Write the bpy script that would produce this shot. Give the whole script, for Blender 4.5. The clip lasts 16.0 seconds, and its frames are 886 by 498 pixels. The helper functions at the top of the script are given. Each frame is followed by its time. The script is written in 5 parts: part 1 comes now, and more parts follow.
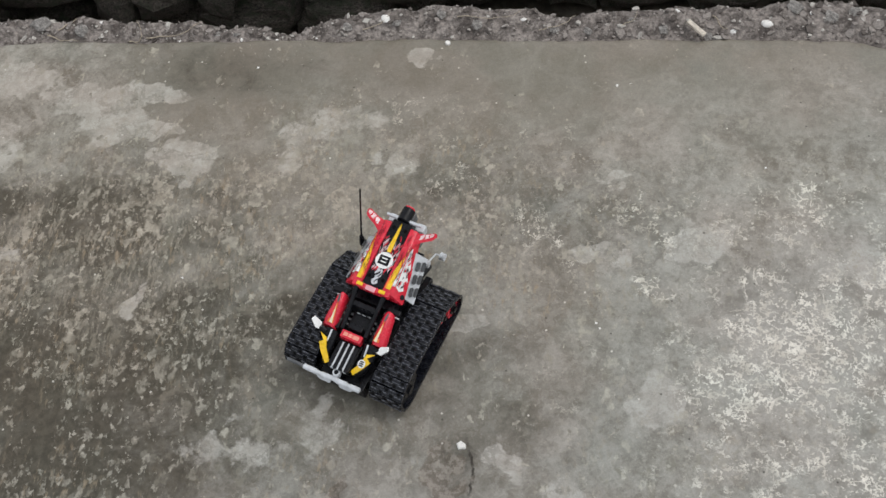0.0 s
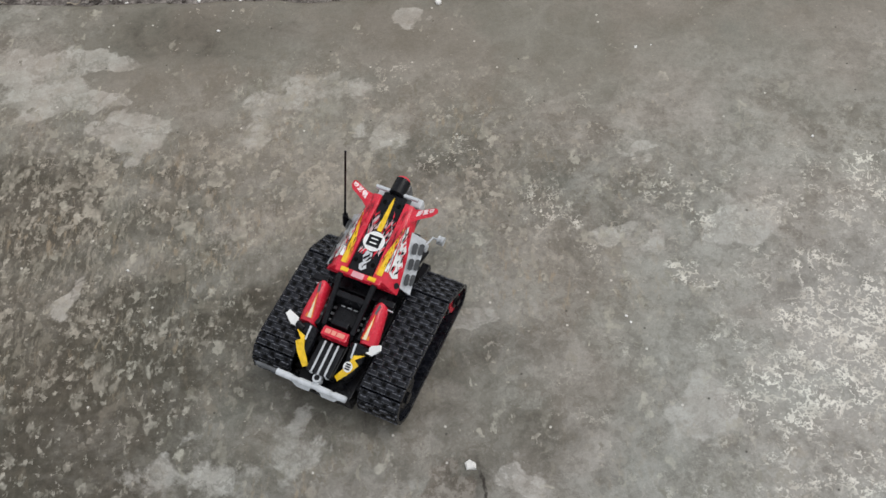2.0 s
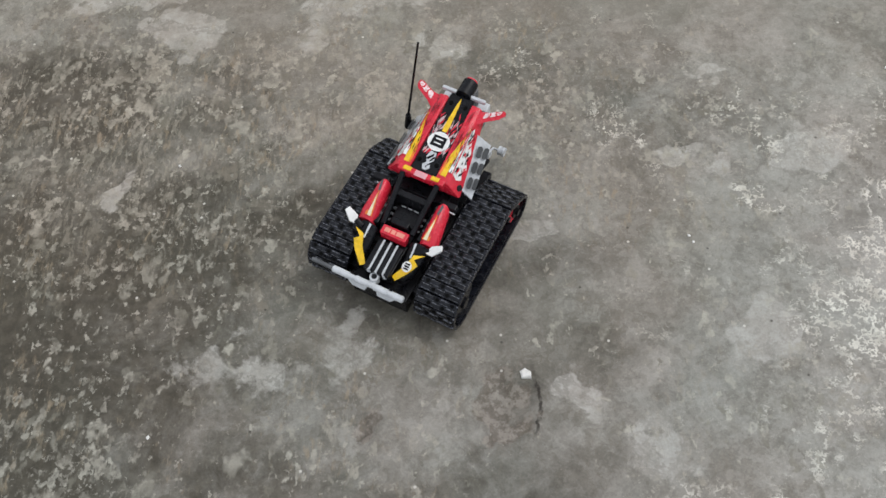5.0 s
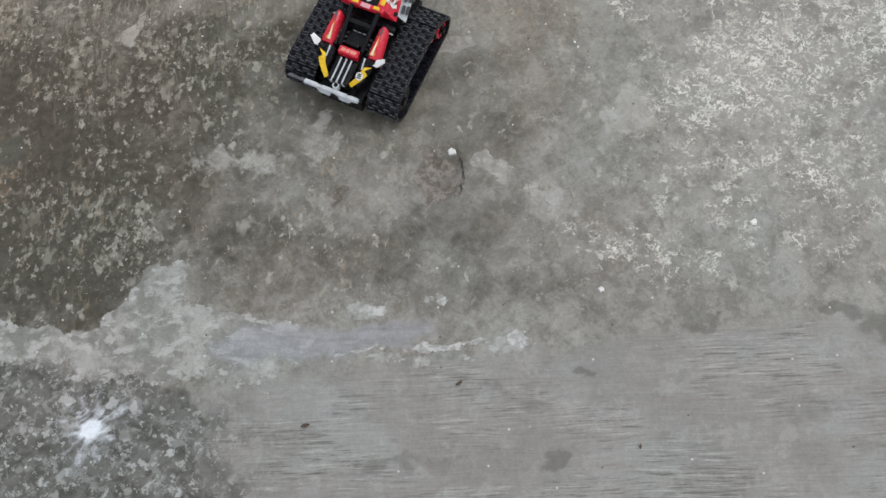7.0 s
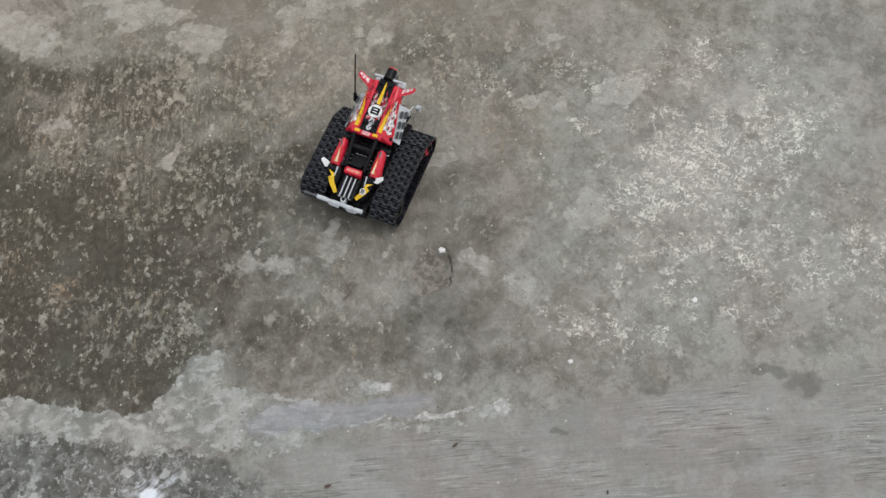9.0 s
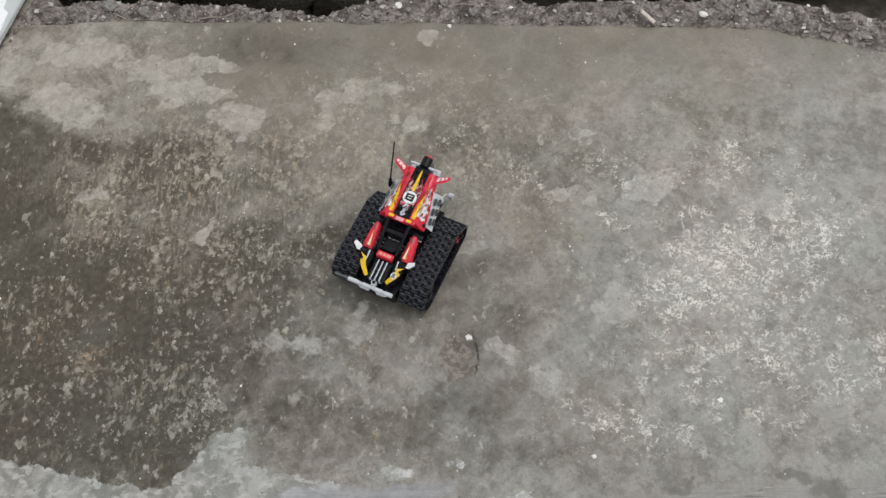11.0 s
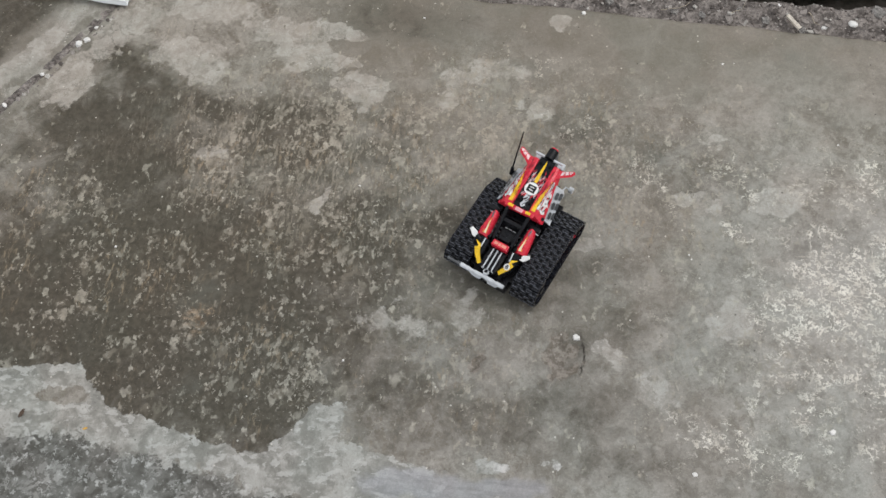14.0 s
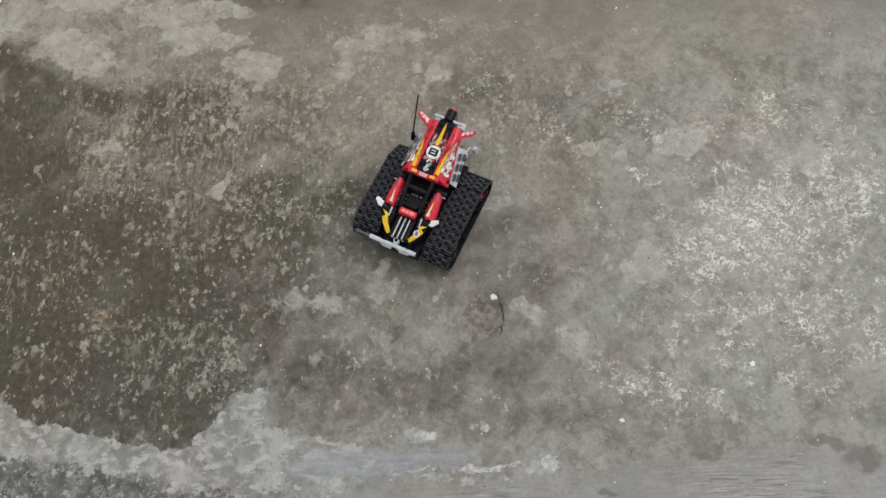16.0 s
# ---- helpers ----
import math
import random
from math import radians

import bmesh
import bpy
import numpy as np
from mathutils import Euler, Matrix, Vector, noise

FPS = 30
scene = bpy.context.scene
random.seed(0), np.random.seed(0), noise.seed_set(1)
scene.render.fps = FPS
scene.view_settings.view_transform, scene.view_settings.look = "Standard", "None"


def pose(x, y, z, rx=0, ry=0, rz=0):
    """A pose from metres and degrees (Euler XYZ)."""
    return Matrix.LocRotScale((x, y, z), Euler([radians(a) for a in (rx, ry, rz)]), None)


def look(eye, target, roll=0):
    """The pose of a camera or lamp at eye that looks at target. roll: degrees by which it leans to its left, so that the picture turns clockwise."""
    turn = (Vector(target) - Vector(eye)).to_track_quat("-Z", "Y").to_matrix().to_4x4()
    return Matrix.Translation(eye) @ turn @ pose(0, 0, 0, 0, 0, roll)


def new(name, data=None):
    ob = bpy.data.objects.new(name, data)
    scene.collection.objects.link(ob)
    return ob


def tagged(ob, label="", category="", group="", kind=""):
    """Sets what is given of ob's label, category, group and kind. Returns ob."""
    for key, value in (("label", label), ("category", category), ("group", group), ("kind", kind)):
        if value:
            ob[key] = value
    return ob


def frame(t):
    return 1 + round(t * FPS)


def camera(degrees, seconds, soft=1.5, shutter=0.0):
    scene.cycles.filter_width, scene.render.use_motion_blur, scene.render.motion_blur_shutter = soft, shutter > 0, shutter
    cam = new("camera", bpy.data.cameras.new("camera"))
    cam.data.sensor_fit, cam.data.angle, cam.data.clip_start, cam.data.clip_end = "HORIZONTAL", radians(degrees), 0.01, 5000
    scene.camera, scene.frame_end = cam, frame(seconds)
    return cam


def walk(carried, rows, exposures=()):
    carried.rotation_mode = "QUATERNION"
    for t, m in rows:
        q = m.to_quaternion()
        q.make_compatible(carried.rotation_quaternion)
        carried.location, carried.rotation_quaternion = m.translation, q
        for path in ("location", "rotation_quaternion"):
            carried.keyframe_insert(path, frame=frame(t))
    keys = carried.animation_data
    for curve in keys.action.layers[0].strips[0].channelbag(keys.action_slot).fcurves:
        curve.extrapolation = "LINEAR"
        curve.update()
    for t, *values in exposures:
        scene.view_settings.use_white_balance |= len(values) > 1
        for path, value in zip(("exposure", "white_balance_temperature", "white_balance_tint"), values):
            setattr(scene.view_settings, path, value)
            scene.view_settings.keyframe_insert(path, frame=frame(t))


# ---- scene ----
cam = camera(50.1, 16.0)
PATH = [
    (0, (0.083, 0.073, 0.908), (-0.075, 1.031, -0.841), -10.7),
    (0.5, (0.088, 0.1, 0.864), (-0.048, 1.059, -0.886), -10.8),
    (1, (0.065, 0.124, 0.816), (-0.018, 1.091, -0.933), -8.9),
    (1.5, (0.039, 0.12, 0.783), (-0.031, 1.124, -0.945), -7.5),
    (2, (0.034, 0.114, 0.748), (-0.038, 1.125, -0.976), -6.7),
    (2.5, (0.037, 0.115, 0.721), (-0.031, 1.124, -1.004), -6.6),
    (3, (0.024, 0.111, 0.72), (-0.034, 1.104, -1.015), -6.3),
    (3.2, (0.009, 0.111, 0.72), (-0.03, 1.091, -1.023), -5.1),
    (5.3, (-0.019, 0.057, 0.706), (-0.108, 1.013, -1.049), -4.4),
    (5.5, (-0.022, 0.044, 0.73), (-0.112, 0.969, -1.041), -4.5),
    (6, (-0.011, 0.006, 0.797), (-0.125, 0.775, -1.046), -6.9),
    (6.5, (0.019, -0.038, 0.874), (-0.095, 0.63, -1.007), -9.6),
    (7, (0.045, -0.068, 0.938), (-0.034, 0.555, -0.96), -9.4),
    (7.5, (0.062, -0.079, 0.993), (0.009, 0.504, -0.92), -9.7),
    (8, (0.06, -0.082, 1.038), (0.017, 0.498, -0.875), -9.6),
    (8.5, (0.057, -0.087, 1.087), (0.01, 0.531, -0.814), -9.6),
    (9, (0.059, -0.103, 1.136), (-0.004, 0.639, -0.72), -9.4),
    (9.2, (0.061, -0.102, 1.15), (-0.001, 0.664, -0.696), -9.1),
    (11.3, (0.01, -0.094, 1.153), (-0.062, 0.802, -0.634), -5.0),
    (11.5, (-0.004, -0.099, 1.153), (-0.094, 0.797, -0.633), -4.9),
    (12, (-0.029, -0.09, 1.161), (-0.184, 0.769, -0.639), -6.3),
    (12.5, (-0.034, -0.087, 1.158), (-0.22, 0.759, -0.644), -7.0),
    (13, (-0.035, -0.08, 1.156), (-0.232, 0.758, -0.649), -7.5),
    (13.5, (-0.034, -0.067, 1.156), (-0.235, 0.761, -0.654), -8.1),
    (14, (-0.032, -0.059, 1.151), (-0.239, 0.759, -0.662), -9.1),
    (14.5, (-0.025, -0.053, 1.142), (-0.22, 0.754, -0.678), -9.2),
    (15, (-0.009, -0.05, 1.136), (-0.176, 0.744, -0.692), -9.4),
    (15.5, (0.005, -0.052, 1.131), (-0.12, 0.732, -0.704), -8.7),
    (16, (0.011, -0.051, 1.131), (-0.079, 0.714, -0.715), -8.1),
]
walk(cam, [(t, look(eye, target, roll)) for t, eye, target, roll in PATH],
     [(0, -0.02, 6520, 10), (1.5, -0.05, 6520, 10), (3.2, -0.02, 6450, 10), (5.5, 0.0, 6380, 10), (6.0, 0.02, 6340, 10), (6.5, -0.06, 6340, 10), (8.0, -0.09, 6380, 10),
      (9.2, -0.10, 6520, 10), (11.3, -0.03, 6550, 10), (14.0, 0.0, 6550, 10), (15.0, -0.06, 6550, 10), (16.0, -0.12, 6600, 10)])

# ---- world and light: a bright overcast sky, with a wide soft sun behind the clouds ----
world = bpy.data.worlds.new("overcast_sky")
scene.world = world
world.use_nodes = True
wn, wl = world.node_tree.nodes, world.node_tree.links
wn.clear()
sky = wn.new("ShaderNodeTexSky")
sky.sky_type = 'NISHITA'
sky.sun_disc = False
sky.sun_elevation, sky.sun_rotation = radians(58), radians(69)
cloud = wn.new("ShaderNodeMix")
cloud.data_type = 'RGBA'
cloud.inputs[0].default_value = 0.72
cloud.inputs[7].default_value = (7.6, 7.7, 7.8, 1)
wl.new(sky.outputs[0], cloud.inputs[6])
back = wn.new("ShaderNodeBackground")
back.inputs[1].default_value = 0.124
wl.new(cloud.outputs[2], back.inputs[0])
wout = wn.new("ShaderNodeOutputWorld")
wl.new(back.outputs[0], wout.inputs[0])

sun = new("sun", bpy.data.lights.new("sun", 'SUN'))
sun.data.energy, sun.data.angle, sun.data.color = 1.1, radians(40), (1.0, 0.97, 0.92)
sun.matrix_world = look((1.3, 0.5, 2.2), (0, 0, 0))


# ---- materials ----
class Nodes:
    """Short-hand for building one node material."""

    def __init__(self, name):
        self.mat = bpy.data.materials.new(name)
        self.mat.use_nodes = True
        self.tree = self.mat.node_tree
        self.bsdf = self.tree.nodes["Principled BSDF"]
        self.geo = self.tree.nodes.new("ShaderNodeTexCoord").outputs["Object"]

    def put(self, socket, value):
        if isinstance(value, (int, float, tuple)):
            socket.default_value = value if not isinstance(value, tuple) or len(value) == 4 or socket.type == 'VECTOR' else (*value, 1)
        else:
            self.tree.links.new(value, socket)

    def noise(self, scale, detail=3.0, rough=0.55, at=None, warp=0.0):
        n = self.tree.nodes.new("ShaderNodeTexNoise")
        n.inputs["Scale"].default_value, n.inputs["Detail"].default_value = scale, detail
        n.inputs["Roughness"].default_value, n.inputs["Distortion"].default_value = rough, warp
        self.tree.links.new(at or self.geo, n.inputs["Vector"])
        return n.outputs[0]

    def cells(self, scale, at=None, feature='F1', rand=1.0):
        n = self.tree.nodes.new("ShaderNodeTexVoronoi")
        n.feature, n.voronoi_dimensions = feature, '2D'
        n.inputs["Scale"].default_value, n.inputs["Randomness"].default_value = scale, rand
        self.tree.links.new(at or self.geo, n.inputs["Vector"])
        return n

    def stretch(self, sx, sy, sz=1.0, rz=0.0, at=None):
        n = self.tree.nodes.new("ShaderNodeMapping")
        n.inputs["Scale"].default_value, n.inputs["Rotation"].default_value = (sx, sy, sz), (0, 0, radians(rz))
        self.tree.links.new(at or self.geo, n.inputs["Vector"])
        return n.outputs[0]

    def jitter(self, scale, amount, at=None):
        n = self.tree.nodes.new("ShaderNodeTexNoise")
        n.inputs["Scale"].default_value, n.inputs["Detail"].default_value = scale, 2
        self.tree.links.new(at or self.geo, n.inputs["Vector"])
        a = self.tree.nodes.new("ShaderNodeVectorMath")
        a.operation = 'MULTIPLY_ADD'
        a.inputs[1].default_value = (amount, amount, amount)
        self.tree.links.new(n.outputs[1], a.inputs[0])
        self.tree.links.new(at or self.geo, a.inputs[2])
        return a.outputs[0]

    def math(self, op, a, b=0.5, c=0.0):
        n = self.tree.nodes.new("ShaderNodeMath")
        n.operation = op
        for k, v in enumerate((a, b, c)):
            if k < len(n.inputs):
                self.put(n.inputs[k], v)
        return n.outputs[0]

    def ramp(self, v, lo, hi, a=0.0, b=1.0):
        n = self.tree.nodes.new("ShaderNodeMapRange")
        n.interpolation_type = 'SMOOTHSTEP'
        self.put(n.inputs[0], v)
        for k, x in enumerate((lo, hi, a, b)):
            n.inputs[k + 1].default_value = x
        return n.outputs[0]

    def mix(self, f, a, b, how='MIX'):
        n = self.tree.nodes.new("ShaderNodeMix")
        n.data_type, n.blend_type = 'RGBA', how
        self.put(n.inputs[0], f), self.put(n.inputs[6], a), self.put(n.inputs[7], b)
        return n.outputs[2]

    def field(self, name):
        n = self.tree.nodes.new("ShaderNodeAttribute")
        n.attribute_name = name
        return n.outputs["Fac"]

    def bump(self, h, strength=0.3, dist=0.001):
        n = self.tree.nodes.new("ShaderNodeBump")
        n.inputs["Strength"].default_value, n.inputs["Distance"].default_value = strength, dist
        self.put(n.inputs["Height"], h)
        self.put(self.bsdf.inputs["Normal"], n.outputs[0])

    def done(self, color, rough=0.6, metal=0.0, spec=0.5):
        self.put(self.bsdf.inputs["Base Color"], color)
        self.put(self.bsdf.inputs["Roughness"], rough)
        self.put(self.bsdf.inputs["Metallic"], metal)
        self.put(self.bsdf.inputs["Specular IOR Level"], spec)
        return self.mat


def concrete_material():
    """Old stained concrete; the fields stored on the mesh say where each kind of stain lies."""
    m = Nodes("stained_concrete")
    big, mid, small, fine = m.noise(6, 4, 0.6), m.noise(24, 6, 0.68, None, 0.6), m.noise(110, 4, 0.62), m.noise(520, 3, 0.6)
    damp, pale, speck, worm = m.field("damp"), m.field("pale"), m.field("speck"), m.field("worm")
    mortar, trowel, crust, blue, smooth, chip = (m.field(k) for k in ("mortar", "trowel", "crust", "blue", "smooth", "chip"))
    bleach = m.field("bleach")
    # cloudy grey and brown ground tone
    cloud2 = m.noise(46, 6, 0.7, None, 0.9)
    col = m.mix(m.ramp(big, 0.36, 0.64), (0.184, 0.163, 0.131), (0.245, 0.233, 0.202))
    col = m.mix(m.ramp(mid, 0.46, 0.64, 0, 0.75), col, (0.318, 0.299, 0.258))
    col = m.mix(m.ramp(cloud2, 0.55, 0.68, 0, 0.65), col, (0.122, 0.101, 0.075))
    col = m.mix(m.ramp(cloud2, 0.45, 0.33, 0, 0.65), col, (0.325, 0.308, 0.270))
    # overlapping flaky films with crisp rims
    for scale, a, b, light in ((13, 0.535, 0.60, 0.34), (29, 0.545, 0.605, 0.32), (58, 0.565, 0.640, 0.24), (95, 0.60, 0.68, 0.22)):
        n = m.noise(scale, 5, 0.62, m.jitter(scale * 1.7, 0.55 / scale), 0.4)
        col = m.mix(m.ramp(n, a, b, 0, light), col, (0.360, 0.340, 0.298))
        col = m.mix(m.ramp(n, 1.0 - a - 0.02, 1.0 - b - 0.02, 0, light * 0.9), col, (0.118, 0.104, 0.082))
    # smooth olive skin near the far edge
    col = m.mix(m.math('MULTIPLY', smooth, 0.88), col, m.mix(m.ramp(mid, 0.3, 0.7), (0.172, 0.156, 0.124), (0.226, 0.209, 0.177)))
    # sheen put into the colour as a lighter grey, broken into soft clouds
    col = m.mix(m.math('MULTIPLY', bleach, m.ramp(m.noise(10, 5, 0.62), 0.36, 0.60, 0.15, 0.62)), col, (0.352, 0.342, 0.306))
    # mottled skin: crisp-edged lighter and darker flakes all over the body
    for scale, a, b, light in ((20, 0.545, 0.575, 0.24), (40, 0.545, 0.568, 0.30), (72, 0.555, 0.582, 0.27), (120, 0.575, 0.605, 0.20)):
        n = m.noise(scale, 4, 0.60, m.jitter(scale * 1.9, 0.9 / scale), 0.3)
        keep = m.math('MULTIPLY_ADD', smooth, -0.90, 1.0)
        col = m.mix(m.math('MULTIPLY', m.ramp(n, a, b, 0, light), keep), col, (0.385, 0.368, 0.330))
        col = m.mix(m.math('MULTIPLY', m.ramp(n, 0.985 - a, 0.985 - b, 0, light * 1.05), keep), col, (0.142, 0.129, 0.106))
    # broad dull areas where the skin holds moisture
    col = m.mix(m.math('MULTIPLY', m.field("dull"), m.ramp(m.noise(8, 5, 0.62), 0.34, 0.60, 0.25, 0.85)), col, (0.138, 0.126, 0.100))
    # dark damp algae
    rough_edge = m.math('MULTIPLY', m.math('SUBTRACT', mid, 0.5), 1.5)
    wet = m.ramp(m.math('ADD', damp, rough_edge), 0.08, 0.85)
    col = m.mix(m.math('MULTIPLY', wet, 0.94), col, m.mix(m.ramp(small, 0.35, 0.65), (0.048, 0.0405, 0.0275), (0.078, 0.068, 0.049)))
    # greenish grey film
    col = m.mix(m.ramp(m.noise(9, 4, 0.6), 0.55, 0.72, 0, 0.35), col, (0.150, 0.152, 0.128))
    # ochre brush-like streaks among the algae
    streak = m.noise(1.0, 4, 0.65, m.stretch(190, 60, 60, 14, m.jitter(14, 0.02)))
    band = m.ramp(m.noise(11, 3), 0.44, 0.62)
    col = m.mix(m.math('MULTIPLY', m.math('MULTIPLY', m.ramp(streak, 0.53, 0.68), band), m.ramp(speck, 0.05, 0.7, 0.05, 0.75)), col, (0.30, 0.24, 0.165))
    # dense short brush strokes, light and dark, leaning a little
    brush, lean = m.field("brush"), m.jitter(22, 0.016)
    for k, (sx, sy, turn) in enumerate(((150, 46, 16), (230, 75, 10))):
        n = m.noise(1.0, 4, 0.62, m.stretch(sx, sy, 60, turn, lean))
        some = m.math('MULTIPLY', brush, m.ramp(m.noise(17 + 9 * k, 4, 0.6), 0.36, 0.58))
        col = m.mix(m.math('MULTIPLY', m.ramp(n, 0.545, 0.61, 0, 0.52), some), col, (0.345, 0.312, 0.252) if k else (0.305, 0.275, 0.222))
        col = m.mix(m.math('MULTIPLY', m.ramp(n, 0.455, 0.39, 0, 0.52), some), col, (0.083, 0.074, 0.056))
    # pale worn patches: ragged, broken rims and a cloudy body
    rag = m.math('MULTIPLY_ADD', m.math('SUBTRACT', m.noise(22, 5, 0.66, None, 0.9), 0.5), 2.3, m.math('MULTIPLY', m.math('SUBTRACT', small, 0.5), 0.5))
    worn = m.ramp(m.math('ADD', pale, m.math('MULTIPLY', rag, 0.50)), 0.44, 0.62)
    vein = m.ramp(m.math('ABSOLUTE', m.math('SUBTRACT', m.noise(21, 5, 0.68, None, 0.3), 0.5)), 0.010, 0.040, 0.55, 1.0)
    body = m.math('MULTIPLY', m.ramp(m.noise(36, 4, 0.6), 0.34, 0.62, 0.55, 0.82), vein)
    col = m.mix(m.math('MULTIPLY', worn, body), col, m.mix(m.ramp(m.noise(60, 4, 0.6), 0.35, 0.65), (0.368, 0.346, 0.306), (0.455, 0.436, 0.396)))
    # irregular pale flecks of several sizes, in drifts
    drift = m.math('MULTIPLY', m.math('SUBTRACT', m.noise(13, 5, 0.65), 0.5), 0.42)
    slant = m.stretch(1.0, 0.66, 1.0, -8)
    for scale, lift, tone, power, at in ((34, 0.10, (0.225, 0.198, 0.156), 0.6, None), (66, 0.100, (0.315, 0.288, 0.236), 0.75, slant), (96, 0.105, (0.345, 0.317, 0.262), 0.85, slant),
                                         (135, 0.105, (0.385, 0.354, 0.296), 0.85, None), (230, 0.06, (0.43, 0.396, 0.335), 0.6, None)):
        n = m.noise(scale, 3, 0.55, m.jitter(scale * 1.6, 0.5 / scale, at))
        f = m.ramp(m.math('ADD', n, m.math('MULTIPLY_ADD', speck, lift, drift)), 0.690, 0.765)
        fade = m.ramp(m.noise(scale * 0.6 + 7, 2), 0.36, 0.62, 0.2, power)
        col = m.mix(m.math('MULTIPLY', f, fade), col, tone)
    # angular crumbs and chips of lighter film, each with its own size and tone
    crowd = m.math('MULTIPLY_ADD', m.math('SUBTRACT', m.noise(15, 4, 0.6), 0.5), 1.25, m.math('MULTIPLY_ADD', speck, 0.40, m.math('MULTIPLY_ADD', smooth, -0.08, 0.05)))
    for scale, need, most, dull in ((40, 1.08, 0.34, 0.66), (60, 0.98, 0.35, 0.80), (92, 1.01, 0.36, 0.84), (150, 1.09, 0.42, 0.75)):
        v = m.cells(scale, m.jitter(scale * 1.7, 1.75 / scale, m.stretch(1.0, 0.72, 1.0, scale * 3.0)))
        pick = m.tree.nodes.new("ShaderNodeSeparateColor")
        m.tree.links.new(v.outputs["Color"], pick.inputs[0])
        here = m.ramp(m.math('ADD', pick.outputs[0], crowd), need, need + 0.06)
        spot = m.ramp(m.math('SUBTRACT', v.outputs["Distance"], m.math('MULTIPLY_ADD', pick.outputs[1], most, 0.04)), 0.07, -0.14)
        tone = m.mix(pick.outputs[2], (0.158, 0.145, 0.112), (0.440, 0.415, 0.348))
        col = m.mix(m.math('MULTIPLY', m.math('MULTIPLY', spot, here), m.ramp(m.noise(scale * 1.3, 3), 0.32, 0.62, 0.12, dull)), col, tone)
    # cream thread-like lime bloom: short curly threads, broken up, with solid knots where it is thickest
    haze = m.ramp(m.math('ADD', worm, m.math('MULTIPLY', m.math('SUBTRACT', mid, 0.5), 1.0)), 0.30, 1.0, 0, 0.38)
    col = m.mix(haze, col, (0.384, 0.366, 0.328))
    threads = None
    for scale, wide in ((80, 0.043), (135, 0.062)):
        n = m.noise(scale, 2, 0.55, m.jitter(scale * 2.2, 0.75 / scale))
        t = m.ramp(m.math('ABSOLUTE', m.math('SUBTRACT', n, 0.5)), wide, wide * 0.45)
        t = m.math('MULTIPLY', t, m.ramp(m.math('ADD', m.noise(scale * 0.55 + 5, 4, 0.68), m.math('MULTIPLY', worm, 0.10)), 0.545, 0.60))
        threads = m.math('MAXIMUM', threads, t) if threads else t
    knots = m.ramp(m.math('ADD', m.noise(84, 4, 0.66, m.jitter(160, 0.004), 0.4), m.math('MULTIPLY', worm, 0.07)), 0.665, 0.710, 0, 0.9)
    lace = m.math('MAXIMUM', threads, knots)
    patchy = m.ramp(m.math('ADD', m.noise(24, 5, 0.70), m.math('MULTIPLY', worm, 0.36)), 0.56, 0.76)
    cream = m.mix(m.ramp(m.noise(55, 3), 0.38, 0.62), (0.490, 0.455, 0.388), (0.705, 0.672, 0.588))
    col = m.mix(m.math('MULTIPLY', m.math('MULTIPLY', lace, patchy), m.ramp(worm, 0.02, 0.50, 0.08, 0.95)), col, cream)
    # grey speckled crust, light mortar band, trowelled strip
    cr = m.mix(m.ramp(m.noise(62, 5, 0.65, None, 0.4), 0.40, 0.60), (0.082, 0.078, 0.066), (0.150, 0.145, 0.129))
    cr = m.mix(m.ramp(m.noise(17, 4, 0.6), 0.48, 0.60, 0, 0.40), cr, (0.185, 0.180, 0.163))
    cr = m.mix(m.ramp(m.noise(52, 5, 0.70, None, 0.5), 0.54, 0.60, 0, 0.65), cr, (0.285, 0.280, 0.258))
    curl = m.ramp(m.math('ABSOLUTE', m.math('SUBTRACT', m.noise(74, 3, 0.6, m.jitter(130, 0.007)), 0.5)), 0.035, 0.012)
    cr = m.mix(m.math('MULTIPLY', curl, m.ramp(m.noise(33, 3), 0.50, 0.62, 0.0, 0.70)), cr, (0.33, 0.325, 0.30))
    cr = m.mix(m.ramp(m.noise(115, 4, 0.65), 0.57, 0.63, 0, 0.7), cr, (0.42, 0.415, 0.39))
    for scale, need in ((44, 0.80), (80, 0.78)):
        v = m.cells(scale, m.jitter(scale * 2.1, 1.1 / scale))
        pick = m.tree.nodes.new("ShaderNodeSeparateColor")
        m.tree.links.new(v.outputs["Color"], pick.inputs[0])
        f = m.math('MULTIPLY', m.ramp(pick.outputs[0], need, need + 0.03), m.ramp(m.math('SUBTRACT', v.outputs["Distance"], m.math('MULTIPLY', pick.outputs[1], 0.36)), 0.10, -0.06))
        cr = m.mix(m.math('MULTIPLY', f, 0.75), cr, m.mix(pick.outputs[2], (0.26, 0.25, 0.225), (0.50, 0.495, 0.465)))
    col = m.mix(m.ramp(m.math('ADD', crust, m.math('MULTIPLY', rag, 0.45)), 0.3, 0.7), col, cr)
    grain = m.noise(1.0, 5, 0.7, m.stretch(26, 480, 40, 1.5, m.jitter(9, 0.008)))
    grain2 = m.noise(1.0, 4, 0.6, m.stretch(6, 60, 20, 0.5))
    wood = m.mix(m.ramp(m.noise(9, 5, 0.62), 0.36, 0.64), (0.248, 0.233, 0.212), (0.315, 0.304, 0.282))
    wood = m.mix(m.ramp(grain2, 0.42, 0.66, 0, 0.5), wood, (0.280, 0.258, 0.228))
    wood = m.mix(m.ramp(m.noise(34, 5, 0.66, m.stretch(0.45, 1.0)), 0.52, 0.64, 0, 0.5), wood, (0.220, 0.208, 0.187))
